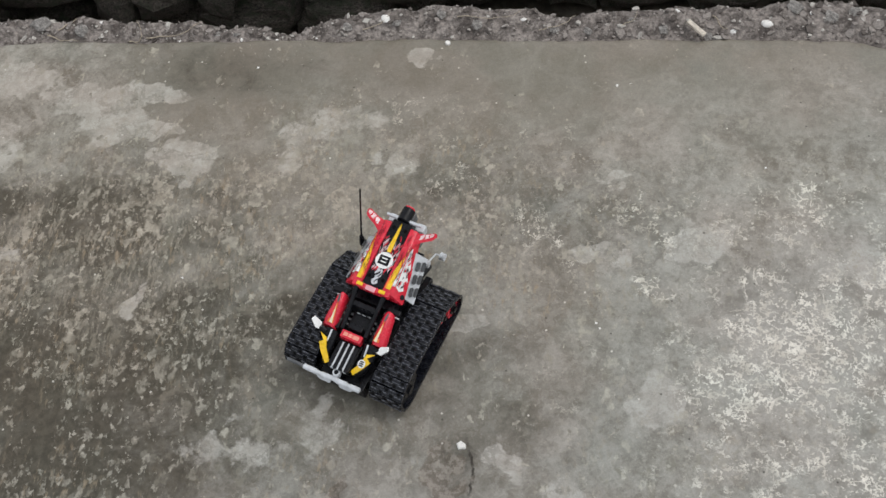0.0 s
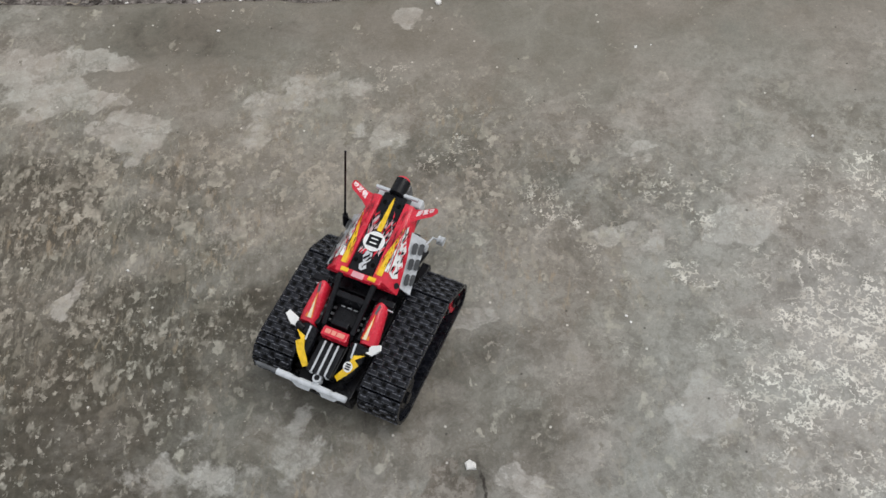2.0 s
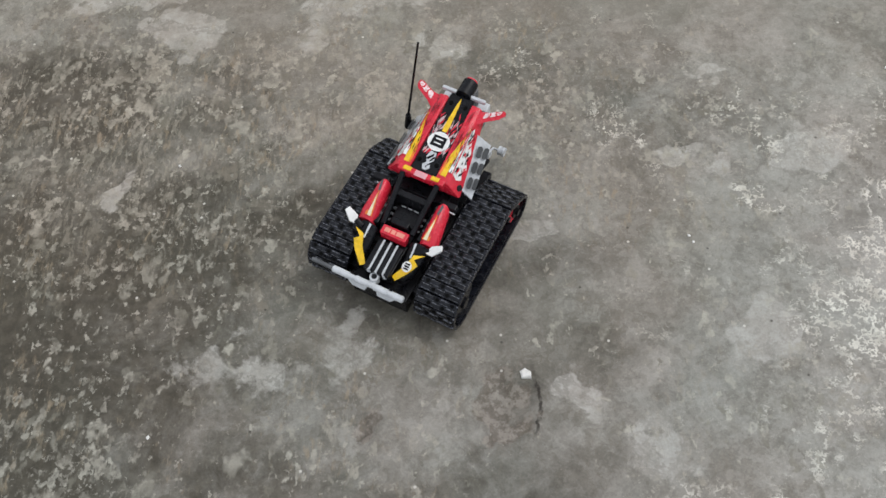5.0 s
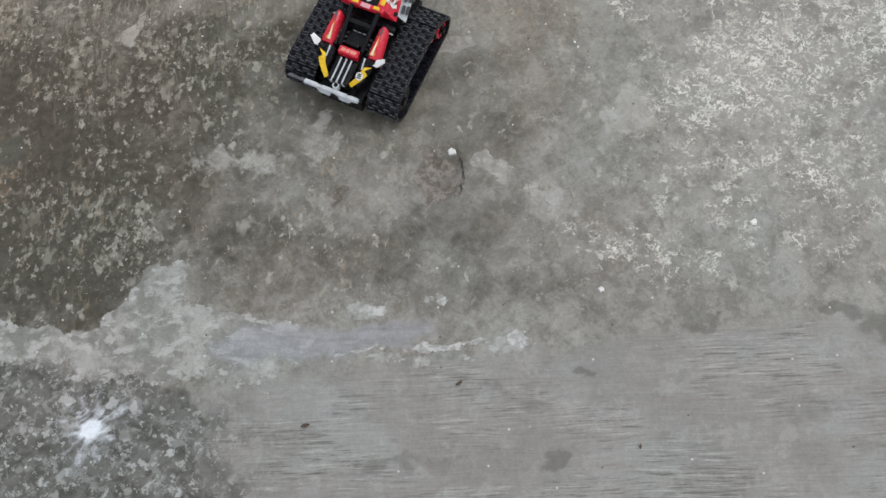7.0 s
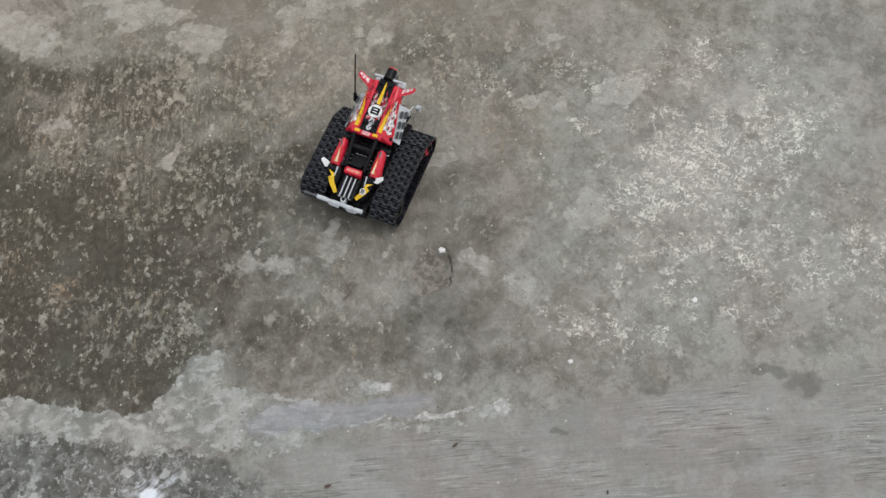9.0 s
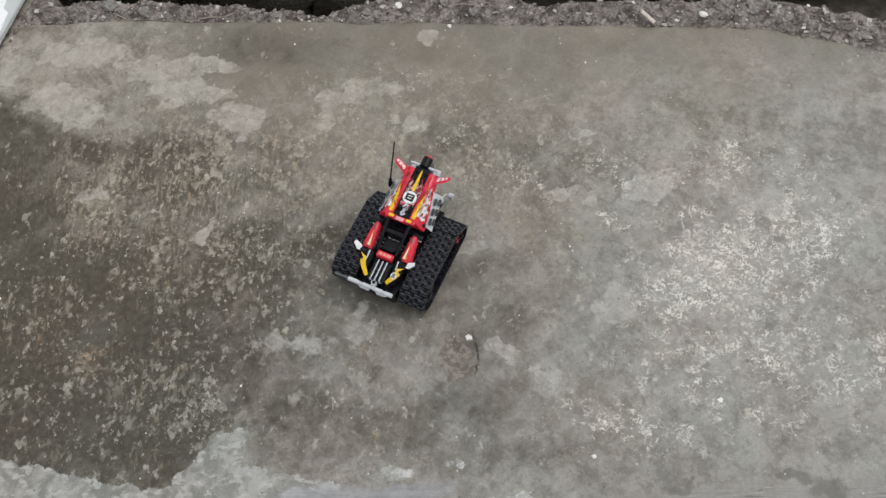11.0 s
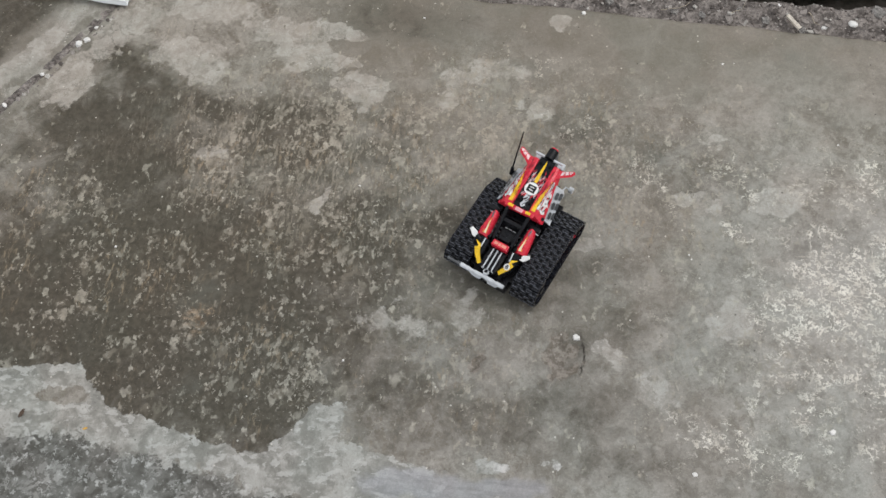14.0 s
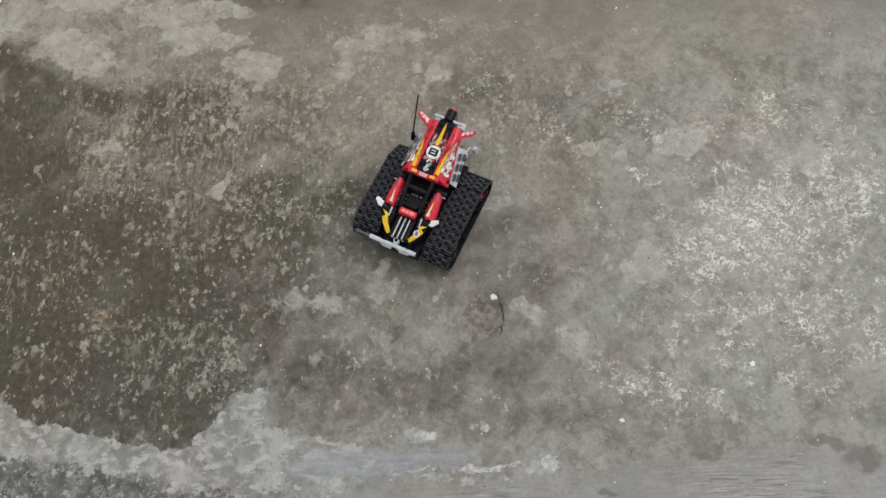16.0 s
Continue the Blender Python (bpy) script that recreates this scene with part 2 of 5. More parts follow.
    lined = m.ramp(m.noise(11, 4, 0.6, m.stretch(0.6, 1.3)), 0.44, 0.60, 0.18, 1.0)
    wood = m.mix(m.math('MULTIPLY', m.ramp(grain, 0.53, 0.63), m.math('MULTIPLY', lined, 0.9)), wood, (0.425, 0.410, 0.375))
    wood = m.mix(m.math('MULTIPLY', m.ramp(grain, 0.47, 0.38), m.math('MULTIPLY', lined, 0.85)), wood, (0.135, 0.122, 0.106))
    wood = m.mix(m.math('MULTIPLY', m.ramp(m.noise(38, 5, 0.68), 0.55, 0.63), 0.55), wood, (0.345, 0.335, 0.305))
    tw = m.ramp(m.math('ADD', trowel, m.math('MULTIPLY', rag, 0.55)), 0.1, 0.95)
    col = m.mix(tw, col, wood)
    mt = m.ramp(m.math('ADD', mortar, m.math('MULTIPLY_ADD', m.math('SUBTRACT', m.noise(48, 5, 0.68), 0.5), 1.5, m.math('MULTIPLY', rag, 0.22))), 0.44, 0.55)
    mcol = m.mix(m.ramp(m.noise(34, 5, 0.66, None, 0.3), 0.40, 0.60), (0.225, 0.220, 0.194), (0.385, 0.376, 0.342))
    mcol = m.mix(m.ramp(m.noise(17, 4, 0.6, m.stretch(0.6, 1.5, 1, -6), 0.2), 0.56, 0.66, 0, 0.7), mcol, (0.205, 0.203, 0.180))
    mcol = m.mix(m.ramp(m.noise(70, 4, 0.6, m.stretch(0.75, 1.2, 1, -6), 0.2), 0.53, 0.60, 0, 0.7), mcol, (0.485, 0.478, 0.445))
    mcol = m.mix(m.ramp(m.noise(170, 3), 0.60, 0.66, 0, 0.5), mcol, (0.17, 0.165, 0.145))
    col = m.mix(m.math('MULTIPLY', mt, 0.92), col, mcol)
    white = m.ramp(m.math('ADD', m.field("crumb"), m.math('MULTIPLY', m.math('SUBTRACT', m.noise(95, 4, 0.66), 0.5), 1.6)), 0.50, 0.66)
    col = m.mix(m.math('MULTIPLY', white, 0.8), col, m.mix(m.ramp(m.noise(140, 3), 0.40, 0.60), (0.36, 0.348, 0.325), (0.58, 0.56, 0.53)))
    bl = m.ramp(m.math('ADD', blue, m.math('MULTIPLY', rag, 0.35)), 0.25, 0.9, 0, 0.62)
    col = m.mix(bl, col, m.mix(m.ramp(m.noise(1.0, 4, 0.6, m.stretch(30, 150, 40, 6)), 0.36, 0.60), (0.262, 0.264, 0.276), (0.345, 0.345, 0.358)))
    rust = m.ramp(m.math('ADD', m.field("ochre"), m.math('MULTIPLY', rag, 0.5)), 0.3, 0.8, 0, 0.6)
    rust = m.math('MULTIPLY', rust, m.ramp(m.noise(120, 4, 0.65), 0.44, 0.60))
    col = m.mix(rust, col, m.mix(m.ramp(m.noise(75, 3), 0.42, 0.58), (0.145, 0.092, 0.052), (0.40, 0.31, 0.215)))
    smudge = m.ramp(m.math('ADD', m.field("smudge"), m.math('MULTIPLY', rag, 0.45)), 0.25, 0.85, 0, 0.62)
    col = m.mix(smudge, col, (0.122, 0.117, 0.098))
    # spalled pits show brown aggregate, a lime splash shows white
    col = m.mix(m.ramp(m.math('ADD', chip, m.math('MULTIPLY', rag, 0.75)), 0.40, 0.72, 0, 0.62), col, m.mix(m.ramp(m.noise(150, 4, 0.65), 0.42, 0.58), (0.120, 0.096, 0.074), (0.290, 0.255, 0.215)))
    col = m.mix(m.field("crack"), col, (0.030, 0.024, 0.019))
    aside = m.math('ADD', m.field("fissure"), m.math('MULTIPLY', m.math('SUBTRACT', m.noise(170, 3), 0.5), 0.16))
    split = m.ramp(m.math('ABSOLUTE', m.math('SUBTRACT', aside, 0.5)), 0.050, 0.018, 0, 0.9)
    col = m.mix(m.math('MULTIPLY', split, m.math('MULTIPLY', m.field("cleft"), m.ramp(m.noise(95, 2), 0.36, 0.54, 0.15, 1))), col, (0.030, 0.024, 0.019))
    lime = m.field("lime")
    col = m.mix(m.ramp(m.math('ADD', lime, m.math('MULTIPLY', m.math('SUBTRACT', small, 0.5), 0.7)), 0.25, 0.9), col, (0.80, 0.81, 0.84))
    # tiny white grit and dark pin holes
    g = m.cells(46)
    gp = m.tree.nodes.new("ShaderNodeSeparateColor")
    m.tree.links.new(g.outputs["Color"], gp.inputs[0])
    dot = m.math('MULTIPLY', m.ramp(g.outputs["Distance"], 0.07, 0.03), m.ramp(gp.outputs[0], 0.93, 0.94))
    col = m.mix(m.math('MULTIPLY', dot, 0.85), col, (0.62, 0.59, 0.53))
    hole = m.math('MULTIPLY', m.ramp(g.outputs["Distance"], 0.07, 0.02), m.ramp(gp.outputs[0], 0.025, 0.02))
    col = m.mix(m.math('MULTIPLY', hole, 0.8), col, (0.05, 0.044, 0.036))
    gritty = m.noise(200, 4, 0.7)
    col = m.mix(1.0, col, m.mix(m.ramp(fine, 0.3, 0.7), (0.94, 0.94, 0.94), (1.055, 1.055, 1.055)), 'MULTIPLY')
    col = m.mix(1.0, col, m.mix(m.ramp(gritty, 0.34, 0.66), (0.94, 0.94, 0.94), (1.055, 1.055, 1.055)), 'MULTIPLY')
    col = m.mix(1.0, col, m.mix(m.field("warm"), (0.985, 1.0, 1.022), (1.027, 1.0, 0.975)), 'MULTIPLY')
    col = m.mix(1.0, col, m.mix(m.ramp(m.noise(7, 4, 0.6), 0.40, 0.60), (1.018, 0.993, 0.980), (0.983, 1.004, 0.994)), 'MULTIPLY')
    h = m.math('MULTIPLY_ADD', small, 0.6, m.math('MULTIPLY', fine, 0.35))
    h = m.math('ADD', h, m.math('MULTIPLY', m.math('MULTIPLY', grain, tw), 0.35))
    m.bump(h, 0.35, 0.0010)
    gloss = m.math('SUBTRACT', m.ramp(mid, 0.3, 0.7, 0.46, 0.60), m.math('MULTIPLY', smooth, 0.06))
    return m.done(col, gloss, 0, 0.27)


def plain_material(name, base, rough=0.5, metal=0.0, vary=0.1, scale=60.0, bump=0.1, spec=0.5):
    """One paint or plastic, with slight smears, dust and wear."""
    m = Nodes(name)
    n = m.noise(scale, 4, 0.6)
    dark = tuple(c * (1 - vary) for c in base)
    lite = tuple(min(1, c * (1 + vary) + 0.01 * vary) for c in base)
    col = m.mix(m.ramp(n, 0.35, 0.65), dark, lite)
    m.bump(m.noise(scale * 8, 3), bump, 0.0004)
    return m.done(col, m.ramp(m.noise(scale * 1.7, 3), 0.3, 0.7, max(0.05, rough - 0.1), min(1, rough + 0.12)), metal, spec)


def soil_material(name, lo, hi, scale=90.0, green=None):
    m = Nodes(name)
    n, f = m.noise(scale, 6, 0.72), m.noise(scale * 5, 3, 0.6)
    col = m.mix(m.ramp(n, 0.34, 0.66), lo, hi)
    if green:
        col = m.mix(m.ramp(m.noise(scale * 0.25, 4, 0.65), 0.45, 0.65, 0, 0.8), col, green)
    col = m.mix(1.0, col, m.mix(m.ramp(f, 0.3, 0.7), (0.65, 0.65, 0.65), (1.3, 1.3, 1.3)), 'MULTIPLY')
    m.bump(m.math('ADD', n, m.math('MULTIPLY', f, 0.4)), 0.8, 0.004)
    return m.done(col, 0.85, 0, 0.3)


CONCRETE = concrete_material()
DIRT = soil_material("grey_dirt", (0.075, 0.063, 0.056), (0.300, 0.266, 0.240), 48)
EARTH = soil_material("brown_earth", (0.07, 0.06, 0.048), (0.15, 0.13, 0.105), 9)
MOSSY = soil_material("wet_mossy_stone", (0.022, 0.019, 0.016), (0.150, 0.132, 0.112), 34, (0.045, 0.054, 0.034))
WHITE_STONE = plain_material("white_stone", (0.78, 0.76, 0.72), 0.55, 0, 0.08, 200, 0.3)
GREY_STONE = soil_material("grey_pebble", (0.16, 0.15, 0.138), (0.36, 0.34, 0.315), 160)


def grit_material():
    """Loose grit of many tones, one for each grain."""
    m = Nodes("mixed_grit")
    each = m.tree.nodes.new("ShaderNodeNewGeometry").outputs["Random Per Island"]
    col = m.mix(m.ramp(each, 0.0, 0.6), (0.090, 0.076, 0.067), (0.28, 0.250, 0.226))
    col = m.mix(m.ramp(each, 0.80, 0.97), col, (0.50, 0.475, 0.43))
    col = m.mix(1.0, col, m.mix(m.ramp(m.noise(400, 3), 0.3, 0.7), (0.75, 0.75, 0.75), (1.2, 1.2, 1.2)), 'MULTIPLY')
    return m.done(col, 0.8, 0, 0.3)


GRIT = grit_material()
WOOD_CHIP = plain_material("bleached_wood", (0.56, 0.50, 0.42), 0.7, 0, 0.2, 220, 0.5)
TWIG = plain_material("dry_root", (0.34, 0.29, 0.22), 0.8, 0, 0.25, 200, 0.5)
TILE = plain_material("white_glazed_tile", (0.86, 0.86, 0.85), 0.25, 0, 0.03, 20, 0.05)
PAPER = plain_material("white_plastic_sheet", (0.80, 0.81, 0.81), 0.4, 0, 0.05, 14, 0.2)


# ---- helpers for meshes ----
def lattice(x, y, seed):
    """Smooth value noise on arrays, 0 to 1."""
    xi, yi = np.floor(x).astype(np.int64), np.floor(y).astype(np.int64)
    fx, fy = x - xi, y - yi
    fx, fy = fx * fx * (3 - 2 * fx), fy * fy * (3 - 2 * fy)

    def hashed(a, b):
        h = (a * 374761393 + b * 668265263 + seed * 1274126177) & 0xFFFFFFFF
        h = ((h ^ (h >> 13)) * 1103515245) & 0xFFFFFFFF
        return ((h ^ (h >> 16)) & 0xFFFF) / 65535.0

    top = hashed(xi, yi) * (1 - fx) + hashed(xi + 1, yi) * fx
    low = hashed(xi, yi + 1) * (1 - fx) + hashed(xi + 1, yi + 1) * fx
    return top * (1 - fy) + low * fy


def fbm(x, y, scale, seed, octaves=4):
    total, amp, norm = 0.0, 1.0, 0.0
    for k in range(octaves):
        total = total + amp * lattice(x * scale * 2 ** k, y * scale * 2 ** k, seed + 17 * k)
        norm += amp
        amp *= 0.5
    return total / norm


def blobs(x, y, rows):
    """The strongest of soft ellipses (x, y, half width, half depth): 1 inside, 0.5 on the rim."""
    best = np.zeros_like(x)
    for cx, cy, rx, ry in rows:
        d = ((x - cx) / rx) ** 2 + ((y - cy) / ry) ** 2
        best = np.maximum(best, 1 / (1 + d * d))
    return best


def step(v, lo, hi):
    t = np.clip((v - lo) / (hi - lo), 0, 1)
    return t * t * (3 - 2 * t)


def sheet(name, x, y, z, material, fields=None, skirt=0.0, smooth=True):
    """A grid mesh from three arrays of one shape, with named fields and, if wanted, sides going down to the height skirt."""
    rows, cols = x.shape
    verts = np.stack([x, y, z], -1).reshape(-1, 3)
    k = np.arange(rows * cols).reshape(rows, cols)
    faces = np.stack([k[:-1, :-1], k[:-1, 1:], k[1:, 1:], k[1:, :-1]], -1).reshape(-1, 4)
    count = len(verts)
    if skirt:
        rim = np.concatenate([k[0, :-1], k[:-1, -1], k[-1, :0:-1], k[:0:-1, 0]])
        low = verts[rim].copy()
        low[:, 2] = skirt
        new_ids = count + np.arange(len(rim))
        verts = np.concatenate([verts, low])
        faces = np.concatenate([faces, np.stack([np.roll(rim, -1), rim, new_ids, np.roll(new_ids, -1)], -1)])
    me = bpy.data.meshes.new(name)
    me.from_pydata(verts.tolist(), [], faces.tolist())
    for key, values in (fields or {}).items():
        flat = np.zeros(len(verts), np.float32)
        flat[:count] = values.reshape(-1)
        me.attributes.new(key, 'FLOAT', 'POINT').data.foreach_set("value", flat)
    me.polygons.foreach_set("use_smooth", np.full(len(me.polygons), smooth))
    me.materials.append(material)
    return new(name, me)


def part(name, bm, material, parent=None, label="", smooth=False):
    """Links a bmesh as one mesh object under a thing or under a part."""
    me = bpy.data.meshes.new(name)
    bmesh.ops.recalc_face_normals(bm, faces=bm.faces)
    bm.to_mesh(me)
    bm.free()
    if smooth:
        me.polygons.foreach_set("use_smooth", np.full(len(me.polygons), True))
        me.set_sharp_from_angle(angle=radians(38))
    for m in (material if isinstance(material, (list, tuple)) else (material,)):
        me.materials.append(m)
    ob = new(name, me)
    ob.parent = parent
    if label:
        ob["label"] = label
    return ob


def rock(bm, m, sx, sy, sz, rough=0.22, detail=1):
    """Adds an uneven stone to bm."""
    made = bmesh.ops.create_icosphere(bm, subdivisions=detail, radius=1.0)["verts"]
    off = Vector((random.uniform(-50, 50), random.uniform(-50, 50), random.uniform(-50, 50)))
    for v in made:
        k = 1 + rough * 2 * noise.noise(v.co * 1.3 + off)
        v.co = m @ Vector((v.co.x * sx * k, v.co.y * sy * k, v.co.z * sz * k))
    return made


# ---- the large structure ----
FAR_X = (-1.3, -0.72, -0.537, -0.25, 0.0, 0.25, 0.482, 0.60, 0.95, 1.5)
FAR_Y = (0.925, 0.905, 0.905, 0.885, 0.868, 0.848, 0.829, 0.79, 0.68, 0.60)
NEAR_Y = -0.055


def far_edge(x):
    return np.interp(x, FAR_X, FAR_Y) + 0.007 * (fbm(x, x * 0 + 3.0, 22, 5) - 0.5)


def joint_x(y):
    return -0.699 + 0.63 * (y - 0.841) + 0.012 * (fbm(y, y * 0 + 9.0, 14, 8) - 0.5)


def slab_fields(x, y):
    """Where each stain of the concrete lies."""
    wx = x + 0.030 * (fbm(x, y, 16, 31) - 0.5) + 0.012 * (fbm(x, y, 60, 33) - 0.5)
    wy = y + 0.030 * (fbm(x, y, 16, 32) - 0.5) + 0.012 * (fbm(x, y, 60, 34) - 0.5)
    f = {}
    sx, sy = x + 0.060 * (fbm(x, y, 14, 35) - 0.5) + 0.03 * (fbm(x, y, 50, 36) - 0.5), y + 0.060 * (fbm(x, y, 14, 37) - 0.5) + 0.03 * (fbm(x, y, 50, 38) - 0.5)
    # upper and lower rim of the mortar smear
    top = np.interp(wx, (-1.3, -0.726, -0.623, -0.56, -0.512, -0.426, -0.353, -0.31, -0.265, -0.231, -0.17, -0.07, 0.004, 0.085, 0.16),
                    (0.25, 0.252, 0.258, 0.21, 0.20, 0.176, 0.168, 0.232, 0.236, 0.184, 0.168, 0.182, 0.172, 0.145, 0.128))
    low = np.interp(wx, (-1.3, -0.75, -0.6, -0.5, -0.4, -0.3, -0.2, -0.114, 0.0, 0.085, 0.169, 0.303, 0.449, 0.6, 1.0),
                    (0.165, 0.175, 0.176, 0.160, 0.138, 0.124, 0.114, 0.123, 0.129, 0.132, 0.134, 0.15, 0.146, 0.152, 0.16))
    inside = step(top - wy, -0.014, 0.014) * step(wy - low, -0.050, 0.034)
    blue = blobs(wx, wy, [(-0.155, 0.146, 0.080, 0.017), (-0.06, 0.152, 0.055, 0.012)])
    thin = step(wx, -0.20, -0.10)
    crumbs = blobs(wx, wy, [(-0.02, 0.128, 0.09, 0.006), (0.075, 0.138, 0.03, 0.009), (-0.075, 0.178, 0.024, 0.010), (-0.012, 0.177, 0.012, 0.007), (0.03, 0.160, 0.010, 0.006)])
    f["mortar"] = np.maximum(inside * (1 - 0.75 * thin), 0.66 * crumbs)
    f["crumb"] = blobs(wx, wy, [(-0.005, 0.138, 0.036, 0.0030), (-0.085, 0.139, 0.045, 0.0016), (0.077, 0.142, 0.010, 0.008), (-0.065, 0.177, 0.018, 0.005), (-0.004, 0.175, 0.007, 0.004), (0.040, 0.142, 0.022, 0.0016)])
    f["mortar"] *= 1 - 0.8 * blobs(wx, wy, [(-0.63, 0.222, 0.045, 0.012)]) - 0.5 * blobs(wx, wy, [(-0.248, 0.212, 0.026, 0.026)])
    f["blue"] = blue * step(top - wy, -0.01, 0.01)
    wander = wx + 0.14 * (fbm(x, y, 7, 39) - 0.5) + 0.07 * (fbm(x, y, 30, 40) - 0.5) + 0.35 * (y - 0.05)
    right = step(wander, -0.31, -0.10) * step(low - wy, -0.03, 0.03)
    left = (1 - step(wander, -0.31, -0.10)) * step(low - wy, -0.03, 0.04)
    f["trowel"], f["crust"] = right, left
    body = step(wy - top, -0.024, -0.008)
    def soft(cx, cy, rx, ry, power=1.0):
        return power * np.exp(-(((sx - cx) / rx) ** 2 + ((sy - cy) / ry) ** 2))

    # algae film: thick in the low near corner, thinning towards the middle
    algae = np.maximum(np.maximum(soft(-0.56, 0.36, 0.38, 0.24, 1.12), soft(-0.64, 0.57, 0.22, 0.13, 0.8)), soft(-0.40, 0.24, 0.17, 0.10, 1.0))
    for row in ((-0.67, 0.62, 0.13, 0.10, 0.85), (-0.30, 0.46, 0.20, 0.12, 0.82), (-0.12, 0.41, 0.15, 0.08, 0.55), (-0.20, 0.25, 0.12, 0.08, 0.55),
                (-0.20, 0.50, 0.13, 0.05, 0.80), (-0.01, 0.655, 0.07, 0.035, 0.40), (0.02, 0.44, 0.11, 0.035, 0.52), (0.0, 0.26, 0.12, 0.04, 0.52), (0.10, 0.375, 0.08, 0.03, 0.42), (-0.63, 0.665, 0.09, 0.05, 1.05), (-0.43, 0.665, 0.12, 0.05, 0.78), (-0.25, 0.64, 0.10, 0.05, 0.50), (-0.19, 0.28, 0.12, 0.06, 0.50), (-0.63, 0.56, 0.10, 0.07, 1.1), (0.02, 0.635, 0.14, 0.06, 0.46), (0.15, 0.60, 0.16, 0.07, 0.42), (-0.10, 0.235, 0.22, 0.05, 0.52), (0.02, 0.345, 0.13, 0.07, 0.42), (0.07, 0.20, 0.16, 0.05, 0.42), (-0.70, 0.742, 0.045, 0.042, 0.9), (-0.618, 0.672, 0.085, 0.065, 0.9), (-0.70, 0.63, 0.10, 0.07, 1.0), (-0.52, 0.665, 0.10, 0.035, 0.8), (-0.655, 0.715, 0.035, 0.05, 0.95), (-0.40, 0.62, 0.15, 0.10, 0.75), (-0.25, 0.60, 0.12, 0.10, 0.5), (-0.28, 0.845, 0.16, 0.05, 0.42), (0.42, 0.19, 0.08, 0.025, 0.35)):
        algae = np.maximum(algae, soft(*row))
    f["damp"] = body * algae
    f["dull"] = np.zeros_like(x)
    for row in ((-0.12, 0.50, 0.22, 0.10, 0.60), (-0.30, 0.55, 0.20, 0.14, 0.45), (0.06, 0.41, 0.12, 0.06, 0.50), (0.04, 0.27, 0.16, 0.05, 0.45), (0.02, 0.66, 0.14, 0.05, 0.38), (-0.40, 0.40, 0.20, 0.12, 0.45), (0.16, 0.50, 0.08, 0.05, 0.35), (-0.30, 0.832, 0.13, 0.045, 0.62), (-0.14, 0.82, 0.14, 0.04, 0.40)):
        f["dull"] = np.maximum(f["dull"], body * soft(*row))
    px, py = x + 0.038 * (fbm(x, y, 22, 35) - 0.5) + 0.030 * (fbm(x, y, 60, 36) - 0.5), y + 0.038 * (fbm(x, y, 22, 37) - 0.5) + 0.030 * (fbm(x, y, 60, 38) - 0.5)
    # broad worn patches by the far corner
    f["pale"] = body * blobs(px, py, [
        (-0.585, 0.756, 0.060, 0.030), (-0.535, 0.722, 0.030, 0.024), (-0.560, 0.842, 0.085, 0.024), (-0.445, 0.806, 0.055, 0.026), (-0.405, 0.765, 0.042, 0.028),
        (-0.306, 0.706, 0.044, 0.028), (-0.759, 0.685, 0.029, 0.040), (-0.742, 0.717, 0.025, 0.032), (-0.713, 0.769, 0.024, 0.032), (-0.684, 0.823, 0.030, 0.036),
        (-0.359, 0.808, 0.045, 0.020), (-0.345, 0.752, 0.030, 0.014)])
    # small single patches in the middle and on the sunny side
    f["pale"] = np.maximum(f["pale"], body * blobs(px, py, [
        (-0.088, 0.442, 0.015, 0.024), (-0.024, 0.477, 0.032, 0.014), (0.022, 0.480, 0.034, 0.013), (0.212, 0.394, 0.027, 0.036), (0.278, 0.561, 0.030, 0.022),
        (-0.336, 0.528, 0.010, 0.020), (-0.025, 0.845, 0.015, 0.020), (0.066, 0.327, 0.024, 0.022)]))
    f["pale"] = np.maximum(f["pale"], 0.66 * blobs(px, py, [
        (-0.122, 0.372, 0.038, 0.024), (-0.118, 0.395, 0.014, 0.018), (-0.192, 0.352, 0.034, 0.030), (-0.155, 0.745, 0.050, 0.032), (-0.085, 0.748, 0.040, 0.026), (-0.060, 0.690, 0.030, 0.022), (-0.172, 0.705, 0.030, 0.018),
        (0.188, 0.541, 0.024, 0.012), (0.157, 0.555, 0.022, 0.010), (0.190, 0.654, 0.026, 0.010), (-0.24, 0.36, 0.03, 0.03), (0.12, 0.29, 0.04, 0.03), (0.44, 0.53, 0.05, 0.03), (-0.514, 0.579, 0.030, 0.014)]))
    f["brush"] = np.zeros_like(x)
    for row in ((-0.46, 0.63, 0.14, 0.09, 1.0), (-0.36, 0.56, 0.13, 0.10, 0.95), (-0.50, 0.52, 0.10, 0.06, 0.7), (-0.205, 0.565, 0.06, 0.05, 0.9), (-0.26, 0.655, 0.08, 0.04, 0.6),
                (-0.12, 0.61, 0.06, 0.04, 0.7), (-0.33, 0.48, 0.12, 0.04, 0.7), (-0.60, 0.60, 0.10, 0.05, 0.35), (0.10, 0.57, 0.04, 0.03, 0.5)):
        f["brush"] = np.maximum(f["brush"], soft(*row))
    f["brush"] *= body
    drifts = np.zeros_like(x)
    for row in ((-0.48, 0.58, 0.11, 0.12, 1.0), (-0.72, 0.50, 0.10, 0.07, 0.8), (-0.38, 0.62, 0.17, 0.14, 1.05), (-0.16, 0.64, 0.20, 0.12, 1.15), (-0.30, 0.48, 0.17, 0.13, 0.9), (-0.62, 0.38, 0.24, 0.13, 0.66),
                (-0.40, 0.28, 0.24, 0.12, 0.82), (-0.12, 0.30, 0.13, 0.10, 0.55), (0.05, 0.58, 0.18, 0.12, 1.0), (0.25, 0.33, 0.18, 0.12, 0.35)):
